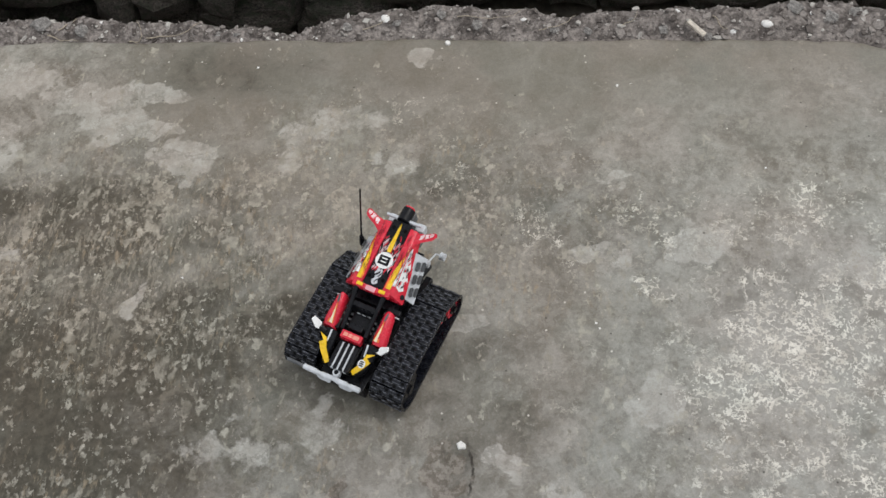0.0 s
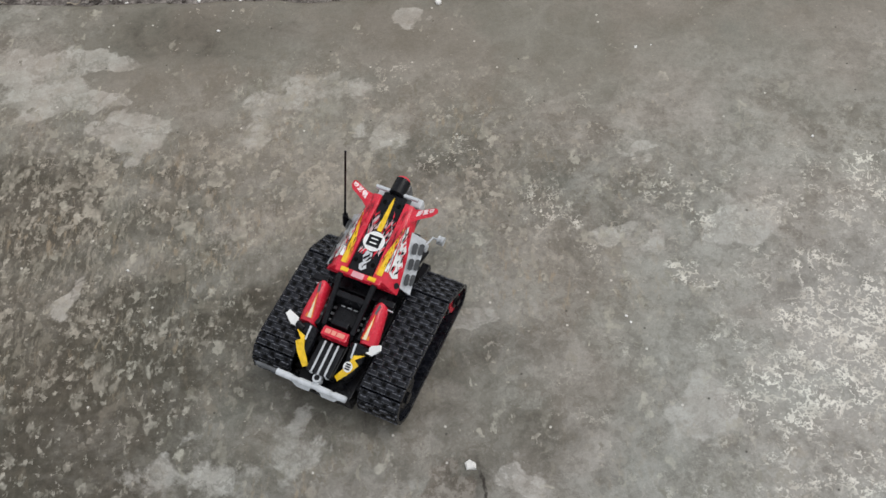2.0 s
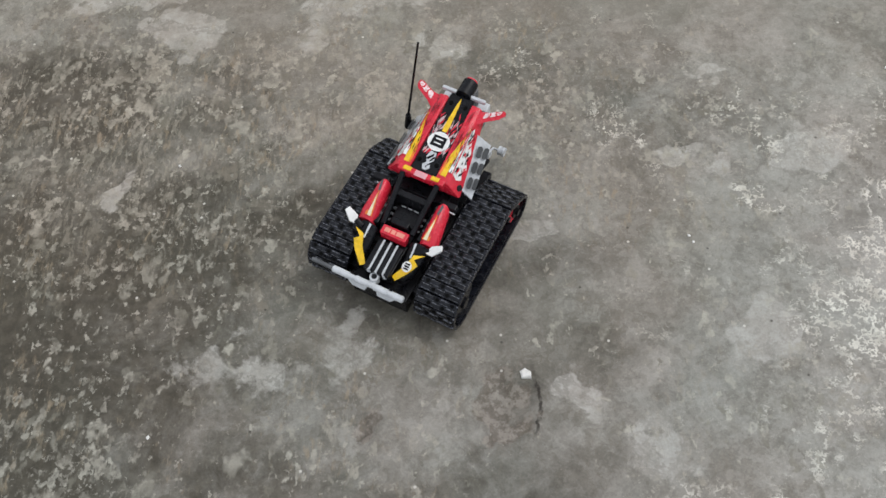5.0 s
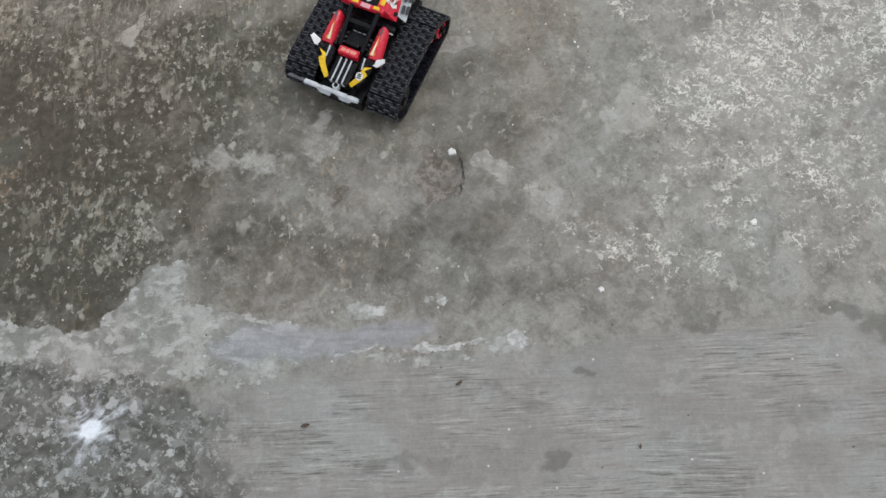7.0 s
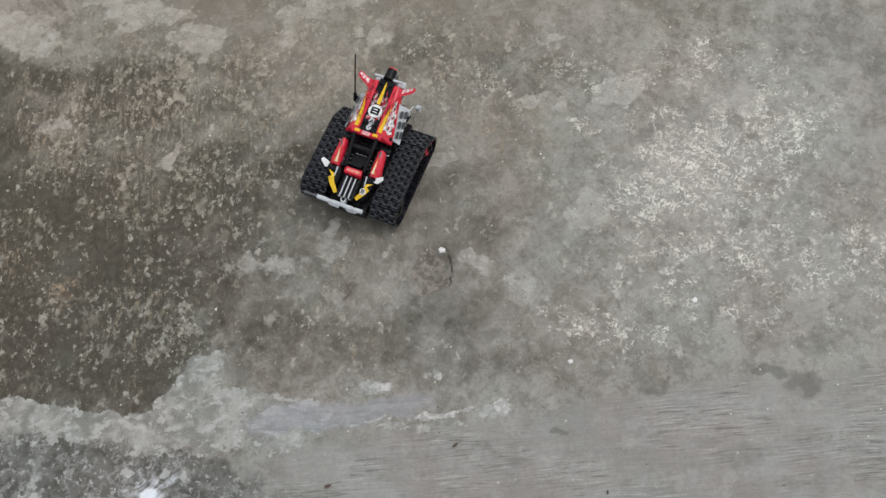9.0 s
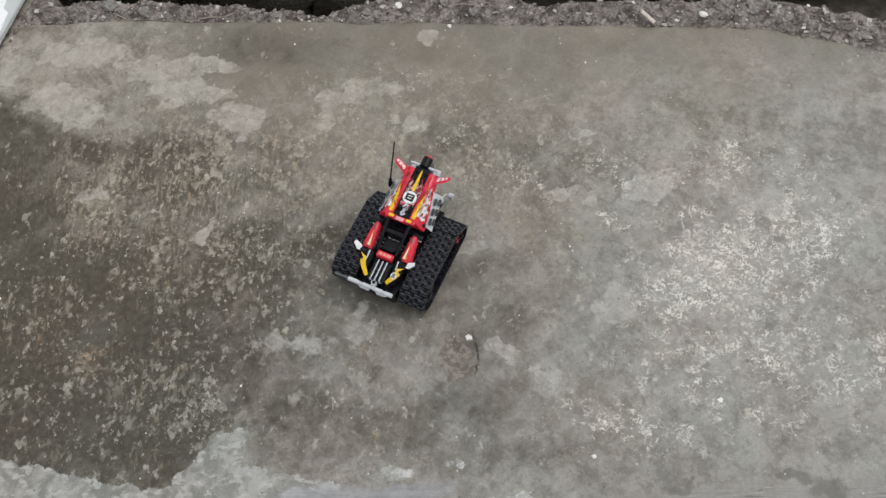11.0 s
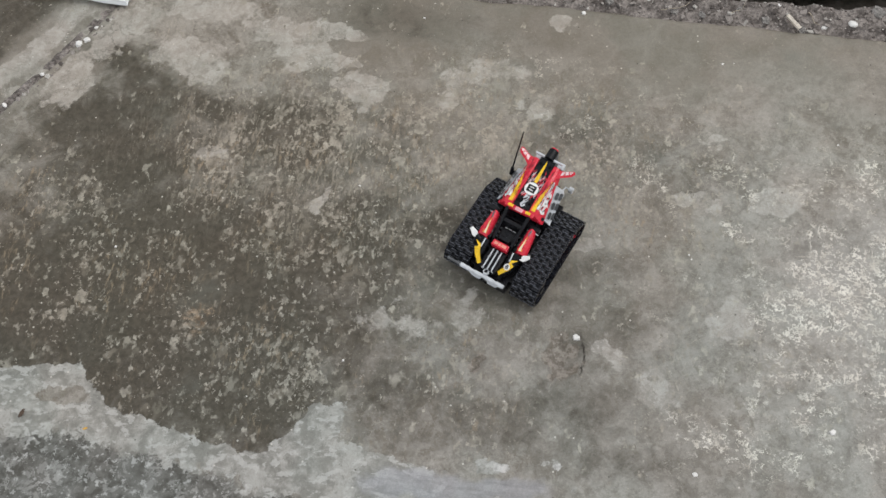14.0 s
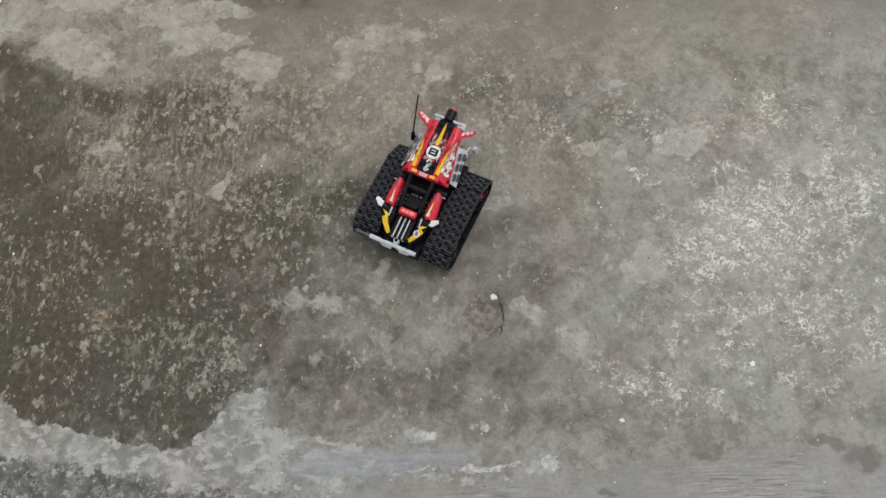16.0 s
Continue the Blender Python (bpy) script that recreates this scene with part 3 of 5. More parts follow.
        drifts = np.maximum(drifts, soft(*row))
    f["speck"] = body * drifts
    f["smudge"] = np.maximum(blobs(px, py, [(0.434, 0.138, 0.022, 0.015), (0.400, 0.152, 0.020, 0.009), (0.261, 0.152, 0.018, 0.007), (0.142, 0.105, 0.010, 0.007), (0.108, 0.024, 0.010, 0.008)]),
                             0.55 * blobs(px, py, [(0.334, 0.064, 0.050, 0.016), (0.06, 0.088, 0.09, 0.008), (-0.03, 0.020, 0.10, 0.010), (0.43, 0.030, 0.06, 0.008)]))
    bloom = np.zeros_like(x)
    for row in ((0.37, 0.44, 0.13, 0.085, 1.0), (0.30, 0.40, 0.07, 0.05, 0.9), (0.33, 0.475, 0.05, 0.05, 1.0), (0.47, 0.49, 0.10, 0.06, 0.85), (0.40, 0.59, 0.16, 0.07, 0.55), (0.38, 0.31, 0.20, 0.08, 0.60),
                (0.22, 0.235, 0.12, 0.05, 0.55), (0.50, 0.30, 0.15, 0.12, 0.55), (0.105, 0.585, 0.06, 0.04, 0.45), (0.02, 0.65, 0.05, 0.03, 0.42), (-0.02, 0.755, 0.07, 0.03, 0.40), (0.15, 0.42, 0.12, 0.12, 0.26), (0.23, 0.513, 0.03, 0.025, 0.6), (0.30, 0.60, 0.28, 0.10, 0.40), (0.05, 0.70, 0.16, 0.07, 0.30), (0.30, 0.24, 0.26, 0.09, 0.42)):
        bloom = np.maximum(bloom, soft(*row))
    f["worm"] = step(wy - low, 0.0, 0.05) * bloom
    # broad lightening, mostly on the right, where sheen is painted in
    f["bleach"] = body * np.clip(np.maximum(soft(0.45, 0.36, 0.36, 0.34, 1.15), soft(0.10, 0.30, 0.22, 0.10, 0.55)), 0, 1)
    f["smooth"] = step(y + 0.25 * (fbm(x, y, 9, 61) - 0.5), 0.66, 0.82) * step(x + 0.1 * (fbm(x, y, 12, 63) - 0.5), -0.46, -0.34)
    f["warm"] = step(y - 0.35 * x + 0.3 * (fbm(x, y, 8, 62) - 0.5), 0.25, 0.75)
    f["chip"] = blobs(px, py, [(0.006, 0.330, 0.018, 0.020), (0.010, 0.310, 0.015, 0.012), (-0.111, 0.306, 0.006, 0.011), (-0.014, 0.338, 0.008, 0.010), (-0.012, 0.300, 0.008, 0.006)])
    ang = np.arctan2(y - 0.068, x + 0.35)
    d = np.hypot(x + 0.35, y - 0.068)
    ray = 0.25 + 1.5 * lattice(ang * 8.0 + 20, ang * 0 + 1.0, 77)
    f["ochre"] = blobs(sx, sy, [(-0.485, 0.330, 0.020, 0.026), (-0.465, 0.350, 0.012, 0.014), (-0.05, 0.56, 0.03, 0.02)]) * 0.95
    bow = 0.027 + 0.0030 * np.sin((y - 0.306) * 85)
    f["fissure"] = np.clip(0.5 + (x - bow) / 0.04, 0, 1)
    f["cleft"] = step(y, 0.296, 0.308) * step(-y, -0.358, -0.346)
    ring = np.hypot((x + 0.111) / 0.7, y - 0.306)
    f["crack"] = 0.5 * np.exp(-((ring - 0.010) / 0.0018) ** 2) * step(x, -0.115, -0.108)
    slant = ((x + 0.352) * 0.86 + (y - 0.066) * 0.5) / 0.0085, ((y - 0.066) * 0.86 - (x + 0.352) * 0.5) / 0.0055
    f["lime"] = 1.3 * np.exp(-(slant[0] ** 2 + slant[1] ** 2)) + 0.80 * np.exp(-d / (0.030 * ray)) * (0.55 + 0.9 * fbm(x, y, 110, 78))
    return f, top, low, body


def build_slab():
    u, v = np.meshgrid(np.linspace(0, 1, 640), np.linspace(0, 1, 290))
    y = NEAR_Y + (0.88 - NEAR_Y) * v
    left = np.maximum(joint_x(y), -1.2)
    x = left + (1.40 - left) * np.where(u < 0.9, u * 0.86, 0.774 + (u - 0.9) * 2.26)
    y = NEAR_Y + (far_edge(x) - NEAR_Y) * v
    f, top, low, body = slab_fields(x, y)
    z = 0.0022 * (fbm(x, y, 5, 41) - 0.5) + 0.0010 * (fbm(x, y, 40, 42) - 0.5) + 0.0005 * (fbm(x, y, 160, 43) - 0.5)
    z += 0.0028 * np.maximum(f["mortar"] * (0.55 + 0.9 * fbm(x, y, 70, 44)) * 0.9, 0.5 * (1 - body))
    z += 0.0011 * f["crust"] * (fbm(x, y, 130, 45) - 0.4) + 0.0008 * f["trowel"] * (fbm(x * 0.06, y, 150, 46, 3) - 0.5)
    z -= 0.0030 * step(f["chip"] + 0.8 * (fbm(x, y, 70, 47) - 0.5), 0.40, 0.65)
    z -= 0.003 * f["crack"]
    # crumbled far rim
    rim = step(far_edge(x) - y, 0.0, 0.010)
    z -= 0.004 * (1 - rim) * fbm(x, y, 60, 48)
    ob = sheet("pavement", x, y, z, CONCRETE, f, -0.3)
    return tagged(ob, "old grey-brown concrete slab with algae stains and lime bloom", "concrete slab", kind="structure")


def build_side_slab():
    u, v = np.meshgrid(np.linspace(0, 1, 110), np.linspace(0, 1, 170))
    y = 0.05 + (0.96 - 0.05) * v
    right = joint_x(y) - 0.007 - 0.005 * fbm(y, y * 0 + 2, 40, 15) - 0.024 * step(-y, -0.73, -0.62)
    x = right - 0.75 * (1 - u) ** 1.4
    f = {k: np.zeros_like(x) for k in ("damp", "pale", "speck", "worm", "mortar", "trowel", "crust", "blue", "smooth", "chip", "lime", "ochre", "crack", "fissure", "cleft", "bleach", "brush", "crumb", "dull", "smudge")}
    f["warm"] = np.full_like(x, 0.7)
    gap = right - x
    wave = gap + 0.03 * (fbm(x, y, 20, 21) - 0.5)
    f["lime"] = 0.30 * np.exp(-(((x + 0.860) / 0.045) ** 2 + ((y - 0.845) / 0.022) ** 2)) * (0.6 + 0.9 * fbm(x, y, 40, 24))
    f["pale"] = 0.95 * np.exp(-((wave - 0.065) / 0.030) ** 2) + 0.5 * np.exp(-((wave - 0.015) / 0.018) ** 2)
    f["damp"] = 0.75 * step(wave, 0.085, 0.13)
    f["smooth"] = 0.8 + 0 * x
    z = -0.003 + 0.002 * (fbm(x, y, 8, 22) - 0.5) + 0.0012 * (fbm(x, y, 70, 23) - 0.5)
    ob = sheet("pavement_side", x, y, z, CONCRETE, f, -0.3)
    return tagged(ob, "worn olive-grey concrete slab beyond a gritty joint", "concrete slab", kind="structure")


def build_joint():
    u, v = np.meshgrid(np.linspace(0, 1, 12), np.linspace(0, 1, 260))
    y = 0.0 + 0.96 * v
    x = joint_x(y) - 0.036 + 0.040 * u
    z = -0.003 + 0.006 * (fbm(x, y, 90, 51) - 0.45)
    z[:, 0] = z[:, -1] = -0.02
    return tagged(sheet("joint_fill", x, y, z, DIRT, None, -0.3), "gritty grey dirt filling the slab joint", "joint", kind="structure")


DIRT_X = (-1.3, -0.6, -0.45, -0.3, -0.2, -0.12, 0.0, 0.1, 0.15, 0.3, 0.5, 1.0)
DIRT_W = (0.040, 0.040, 0.034, 0.028, 0.014, 0.036, 0.052, 0.056, 0.040, 0.050, 0.058, 0.07)


def dirt_height(x, y):
    out = y - far_edge(x)
    width = np.interp(x, DIRT_X, DIRT_W) + 0.016 * (fbm(x, x * 0, 26, 71) - 0.5)
    z = -0.004 + 0.014 * step(out, 0.0, 0.03) * fbm(x, y, 34, 72) + 0.008 * (fbm(x, y, 120, 73) - 0.5)
    return z - 0.24 * step(out - width, -0.004, 0.05)


def build_dirt():
    u, v = np.meshgrid(np.linspace(-1.25, 1.40, 560), np.linspace(-0.012, 0.24, 64))
    x, y = u, far_edge(u) + v
    return tagged(sheet("ground_dirt", x, y, dirt_height(x, y), DIRT, None, -0.3), "grey dirt strip with grit and litter along the slab edge", "dirt", kind="structure")


def build_wall():
    """The dark mossy stone face beyond the ditch."""
    bm = bmesh.new()
    bmesh.ops.create_cube(bm, size=1.0, matrix=Matrix.Translation((-0.15, 1.30, -0.13)) @ Matrix.Diagonal((2.6, 0.24, 0.32, 1)))
    wall = part("wall_north", bm, MOSSY)
    tagged(wall, "dark wet mossy rubble stone wall behind a ditch", "wall", kind="structure")
    shapes = []
    for k in range(7):
        bm = bmesh.new()
        made = bmesh.ops.create_cube(bm, size=1.0)["verts"]
        bmesh.ops.subdivide_edges(bm, edges=bm.edges[:], cuts=2, use_grid_fill=True)
        off = Vector((k * 7.1, k * 3.3, 1))
        for v in bm.verts:
            v.co *= 0.80 if v.co.length > 0.72 else 1.0
            v.co += 0.16 * noise.noise_vector(v.co * 1.5 + off) + 0.09 * noise.noise_vector(v.co * 4.0 + off)
        me = bpy.data.meshes.new("stone")
        bm.to_mesh(me)
        bm.free()
        me.materials.append(MOSSY)
        shapes.append(me)
    z, row = -0.24, 0
    while z < -0.02:
        h = random.uniform(0.045, 0.075)
        x = -1.40 + 0.05 * (row % 2)
        while x < 1.1:
            w = random.uniform(0.06, 0.17)
            ob = new("stone", random.choice(shapes))
            ob.matrix_world = Matrix.Translation((x + w / 2, 1.170 + random.uniform(-0.035, 0.02), z + h / 2 + random.uniform(-0.012, 0.012))) @ Matrix.Rotation(radians(random.uniform(-9, 9)), 4, 'Y') @ Matrix.Diagonal((w * 1.05, 0.12, h * 1.1, 1))
            ob.parent = wall
            x += w
        z += h
        row += 1


def build_porch():
    """White glazed tiles of a porch that meets the slab."""
    bm = bmesh.new()
    bmesh.ops.create_cube(bm, size=1.0, matrix=Matrix.Translation((0.230, -0.6555, -0.145)) @ Matrix.Diagonal((2.7, 1.2, 0.31, 1)))
    porch = part("floor", bm, plain_material("tile_grout", (0.42, 0.41, 0.39), 0.85, 0, 0.15, 90, 0.4))
    tagged(porch, "porch floor of white glazed tiles beside the slab", "tiled floor", kind="structure")
    bm = bmesh.new()
    bmesh.ops.create_cube(bm, size=1.0, matrix=Matrix.Diagonal((0.296, 0.296, 0.008, 1)))
    bmesh.ops.bevel(bm, geom=bm.edges[:], offset=0.0015, segments=1, affect='EDGES')
    me = bpy.data.meshes.new("tile")
    bm.to_mesh(me)
    bm.free()
    me.materials.append(TILE)
    for i in range(9):
        for j in range(4):
            ob = new("tile", me)
            ob.parent = porch
            ob.matrix_world = pose(-1.05 + 0.3 * i + 0.080, NEAR_Y - 0.144 - 0.3 * j, 0.0125 + random.uniform(0, 0.0006), 0, 0, -0.45)


def build_earth():
    """One sheet to the horizon, hollowed out where the slab, the porch and the ditch lie."""
    g = np.concatenate([-np.geomspace(220, 2.4, 22), np.linspace(-2.2, 2.2, 45), np.geomspace(2.4, 220, 22)])
    x, y = np.meshgrid(g, g)
    inside = step(x, -2.1, -1.75) * step(-x, -1.75, -1.5) * step(y, -1.75, -1.45) * step(-y, -1.55, -1.3)
    z = 0.012 + 0.02 * (fbm(x, y, 3, 91) - 0.5) - 0.28 * inside
    return tagged(sheet("ground", x, y, z, EARTH), "brown bare earth ground around the yard", "ground", kind="structure")


build_slab()
build_side_slab()
build_joint()
build_dirt()
build_wall()
build_porch()
build_earth()


# ---- the toy ----
RED = plain_material("red_plastic", (0.64, 0.022, 0.045), 0.20, 0, 0.10, 120, 0.05)
YELLOW = plain_material("yellow_plastic", (0.86, 0.54, 0.015), 0.30, 0, 0.10, 120, 0.05)
ORANGE = plain_material("orange_print", (0.80, 0.20, 0.02), 0.35, 0, 0.15, 120, 0.05)
BLACK = plain_material("black_plastic", (0.0048, 0.0050, 0.0068), 0.30, 0, 0.25, 90, 0.1, 0.22)
TREAD = plain_material("black_tread_plastic", (0.0055, 0.0062, 0.0095), 0.20, 0, 0.35, 160, 0.25, 0.28)
# blotchy lighter grey that paints the glints on the link edges
EDGE_GLINT = plain_material("scuffed_black_plastic", (0.058, 0.061, 0.072), 0.28, 0, 0.95, 300, 0.25)
DEEP_RED = plain_material("dark_red_print", (0.17, 0.006, 0.014), 0.30, 0, 0.2, 120, 0.05)
SLOT = plain_material("shaded_grey_plastic", (0.055, 0.058, 0.062), 0.5, 0, 0.2, 90, 0.1)
HOLE = plain_material("dark_hole", (0.003, 0.003, 0.003), 0.9, 0, 0.1, 90, 0.05, 0.1)
GREY = plain_material("light_grey_plastic", (0.56, 0.58, 0.60), 0.32, 0, 0.10, 90, 0.08)
DARK_GREY = plain_material("dark_grey_plastic", (0.10, 0.105, 0.11), 0.38, 0, 0.15, 90, 0.1)
WHITE = plain_material("white_plastic", (0.82, 0.82, 0.80), 0.32, 0, 0.04, 90, 0.05)
PINK = plain_material("pink_white_print", (0.80, 0.62, 0.63), 0.35, 0, 0.1, 200, 0.05)
CLEAR_RED = plain_material("translucent_red_plastic", (0.62, 0.03, 0.05), 0.15, 0, 0.15, 90, 0.05)


def box(bm, x0, x1, y0, y1, z0, z1, bevel=0.0008, m=None):
    made = bmesh.ops.create_cube(bm, size=1.0, matrix=(m or Matrix()) @ Matrix.Translation(((x0 + x1) / 2, (y0 + y1) / 2, (z0 + z1) / 2)) @ Matrix.Diagonal((x1 - x0, y1 - y0, z1 - z0, 1)))
    if bevel:
        edges = {e for v in made["verts"] for e in v.link_edges}
        bmesh.ops.bevel(bm, geom=list(edges), offset=bevel, segments=2, profile=0.5, affect='EDGES')


def rod(bm, a, b, r, r2=None, sides=12):
    a, b = Vector(a), Vector(b)
    turn = (b - a).to_track_quat('Z', 'Y').to_matrix().to_4x4()
    bmesh.ops.create_cone(bm, cap_ends=True, segments=sides, radius1=r, radius2=r if r2 is None else r2, depth=(b - a).length,
                          matrix=Matrix.Translation((a + b) / 2) @ turn)


def loft(bm, sections):
    """Joins rings of points of equal count, closed at both ends."""
    rings = [[bm.verts.new(p) for p in ring] for ring in sections]
    n = len(rings[0])
    for a, b in zip(rings, rings[1:]):
        for k in range(n):
            bm.faces.new((a[k], a[(k + 1) % n], b[(k + 1) % n], b[k]))
    bm.faces.new(rings[0][::-1])
    bm.faces.new(rings[-1])


def plate(bm, points, thick):
    """A flat or slightly bent outline, thickened along its normal."""
    face = bm.faces.new([bm.verts.new(p) for p in points])
    face.normal_update()
    n = face.normal.copy()
    out = bmesh.ops.extrude_face_region(bm, geom=[face])["geom"]
    for v in (g for g in out if isinstance(g, bmesh.types.BMVert)):
        v.co += n * thick


def patch(corners, u, w, lift=0.0005):
    """A point on the four-cornered panel, u along and w across, a little proud of it."""
    a, b, c, d = (Vector(p) for p in corners)
    n = (b - a).cross(d - a).normalized()
    if n.z < 0:
        n = -n
    return (a * (1 - u) + b * u) * (1 - w) + (d * (1 - u) + c * u) * w + n * lift


def strokes(bm, corners, u0, u1, w0, w1, count, seed, lift, slope=0.5, wide=0.012, long=0.16):
    """Thin scratchy pen strokes that lean one way, tapering at both ends."""
    rng = random.Random(seed)
    for k in range(count):
        u, w = u0 + (u1 - u0) * rng.random(), w0 + (w1 - w0) * rng.random()
        du = long * rng.uniform(0.4, 1.0)
        dw = slope * du * rng.uniform(0.3, 1.6) * (1 if rng.random() < 0.75 else -1)
        pts = [(u, w), (u + du * 0.4, w + dw * 0.3 - wide), (u + du, w + dw), (u + du * 0.5, w + dw * 0.6 + wide * rng.uniform(0.6, 2.0))]
        bm.faces.new([bm.verts.new(patch(corners, min(max(a, 0.01), 0.99), min(max(b, 0.01), 0.99), lift + 0.00001 * k)) for a, b in pts])


def track_line():
    """The closed run of the belt: a front wheel, a low rear wheel and a return roller, as points at even steps."""
    pts = []
    for cx, cz, r in ((0.0475, 0.0235, 0.0215), (-0.056, 0.0165, 0.0145), (-0.036, 0.0335, 0.0115)):
        a = np.linspace(0, 2 * np.pi, 180, endpoint=False)
        pts += list(zip(cx + r * np.cos(a), cz + r * np.sin(a)))
    pts = sorted(set((round(float(x), 6), round(float(z), 6)) for x, z in pts))

    def half(seq):
        out = []
        for p in seq:
            while len(out) > 1 and (out[-1][0] - out[-2][0]) * (p[1] - out[-2][1]) - (out[-1][1] - out[-2][1]) * (p[0] - out[-2][0]) <= 0:
                out.pop()
            out.append(p)
        return out[:-1]

    loop = np.array(half(pts) + half(pts[::-1]))
    loop = np.concatenate([loop, loop[:1]])
    run = np.concatenate([[0], np.cumsum(np.hypot(*np.diff(loop, axis=0).T))])
    return loop, run


def build_toy(place):
    toy = new("toy_tracked_car")
    tagged(toy, "red, yellow and black plastic brick-built tracked toy car on concrete", "toy car")
    toy.empty_display_size = 0.05

    # chassis
    bm = bmesh.new()
    box(bm, -0.070, 0.072, -0.026, 0.026, 0.010, 0.030)
    box(bm, -0.085, -0.010, -0.022, 0.022, 0.030, 0.060)
    box(bm, 0.000, 0.036, -0.024, 0.024, 0.030, 0.040)
    for y in (-0.030, 0.030):
        box(bm, -0.075, 0.060, y - 0.004, y + 0.004, 0.022, 0.030)
        rod(bm, (0.047, y * 0.6, 0.0235), (0.047, y * 1.4, 0.0235), 0.0024)
        rod(bm, (-0.056, y * 0.6, 0.0165), (-0.056, y * 1.4, 0.0165), 0.0024)
    part("chassis", bm, BLACK, toy, "black plastic beam chassis")

    # cockpit with seat and roll bars
    bm = bmesh.new()
    box(bm, 0.004, 0.010, -0.016, 0.016, 0.040, 0.058)
    box(bm, 0.010, 0.028, -0.011, 0.011, 0.040, 0.045)
    box(bm, 0.026, 0.032, -0.008, 0.008, 0.040, 0.050)
    part("seat", bm, BLACK, toy, "black cockpit seat")
    for y in (-0.017, 0.017):
        bm = bmesh.new()
        rod(bm, (-0.008, y * 0.95, 0.064), (0.034, y * 0.8, 0.047), 0.0026)
        rod(bm, (0.034, y * 0.8, 0.047), (0.040, y * 0.8, 0.036), 0.0024)
        part("roll_bar", bm, BLACK, toy, smooth=True)
    bm = bmesh.new()
    for y in (-0.006, 0.0, 0.006):
        box(bm, 0.012, 0.0128, y - 0.002, y + 0.002, 0.0455, 0.0462, 0)
    part("seat_mark", bm, GREY, toy)

    for s in (-1, 1):
        bm = bmesh.new()
        box(bm, -0.004, 0.036, s * 0.0205 - 0.0022, s * 0.0205 + 0.0022, 0.040, 0.0465, 0.0008)
        beam = part("side_beam", bm, BLACK, toy, "black beam with round pin holes")
        bm = bmesh.new()
        for x in (0.002, 0.010, 0.018, 0.026):
            rod(bm, (x, s * 0.0205, 0.0460), (x, s * 0.0205, 0.0467), 0.0014, None, 10)
        part("pin_hole", bm, DARK_GREY, beam)
    bm = bmesh.new()
    for x in (0.014, 0.020, 0.026):
        box(bm, x - 0.0012, x + 0.0012, -0.0155, 0.0155, 0.0395, 0.0412, 0.0004)
    part("floor_rib", bm, DARK_GREY, toy, "dark grey cockpit floor ribs")

    # rear hood: two red fairings with a black spine between them
    for s in (-1, 1):
        tops = [(-0.016, s * 0.012, 0.0680), (-0.084, s * 0.011, 0.0800), (-0.084, s * 0.0195, 0.0788), (-0.016, s * 0.0240, 0.0670)]
        sides = [(-0.016, s * 0.0240, 0.0670), (-0.084, s * 0.0195, 0.0788), (-0.084, s * 0.0240, 0.0690), (-0.016, s * 0.0355, 0.0515)]
        bm = bmesh.new()
        ring = lambda k: [tops[k], tops[3 - k], sides[3 - k], (tops[k][0], tops[k][1], sides[3 - k][2])]
        loft(bm, [ring(0), ring(1)])
        bmesh.ops.bevel(bm, geom=bm.edges[:], offset=0.0016, segments=2, profile=0.5, affect='EDGES')
        hood = part("hood_panel", bm, RED, toy, "red fairing panel with flame print", True)
        bm = bmesh.new()
        bm.faces.new([bm.verts.new(patch(tops, u, w)) for u, w in ((0.07, 0.12), (0.07, 0.66), (0.20, 0.70), (0.42, 0.80), (0.74, 0.97), (0.58, 0.72), (0.40, 0.40), (0.22, 0.16))])
        part("flame_print", bm, YELLOW, hood, "yellow flame print")
        bm = bmesh.new()
        bm.faces.new([bm.verts.new(patch(tops, u, w, 0.0007)) for u, w in ((0.07, 0.12), (0.07, 0.26), (0.18, 0.32), (0.36, 0.46), (0.22, 0.17))])
        bm.faces.new([bm.verts.new(patch(tops, u, w, 0.0007)) for u, w in ((0.44, 0.60), (0.62, 0.86), (0.70, 0.94), (0.56, 0.70))])
        part("flame_print", bm, ORANGE, hood, "orange flame edge")
        bm = bmesh.new()
        bm.faces.new([bm.verts.new(patch(sides, u, w)) for u, w in ((0.14, 0.03), (0.12, 0.34), (0.17, 0.66), (0.25, 0.50), (0.32, 0.76), (0.41, 0.54), (0.50, 0.70), (0.60, 0.42), (0.76, 0.26), (0.70, 0.03))])
        bm.faces.new([bm.verts.new(patch(tops, u, w, 0.0008)) for u, w in ((0.14, 0.99), (0.14, 0.70), (0.24, 0.74), (0.30, 0.82), (0.44, 0.86), (0.62, 0.99))])
        part("splash_print", bm, WHITE, hood, "white torn splash print")
        bm = bmesh.new()
        strokes(bm, sides, 0.14, 0.66, 0.03, 0.55, 22, 25 + s, 0.0011, 1.6, 0.030, 0.13)
        strokes(bm, tops, 0.12, 0.62, 0.66, 0.97, 16, 35 + s, 0.0014, 0.8, 0.022, 0.12)
        strokes(bm, tops, 0.12, 0.60, 0.20, 0.60, 14, 45 + s, 0.0014, 0.6, 0.018, 0.13)
        part("scratch_print", bm, BLACK, hood, "black scratch marks")
        bm = bmesh.new()
        strokes(bm, sides, 0.14, 0.72, 0.05, 0.62, 12, 55 + s, 0.0015, 1.6, 0.035, 0.12)
        strokes(bm, tops, 0.20, 0.66, 0.60, 0.97, 8, 65 + s, 0.0018, 0.9, 0.03, 0.10)
        part("scratch_print", bm, RED, hood, "red scratch marks")
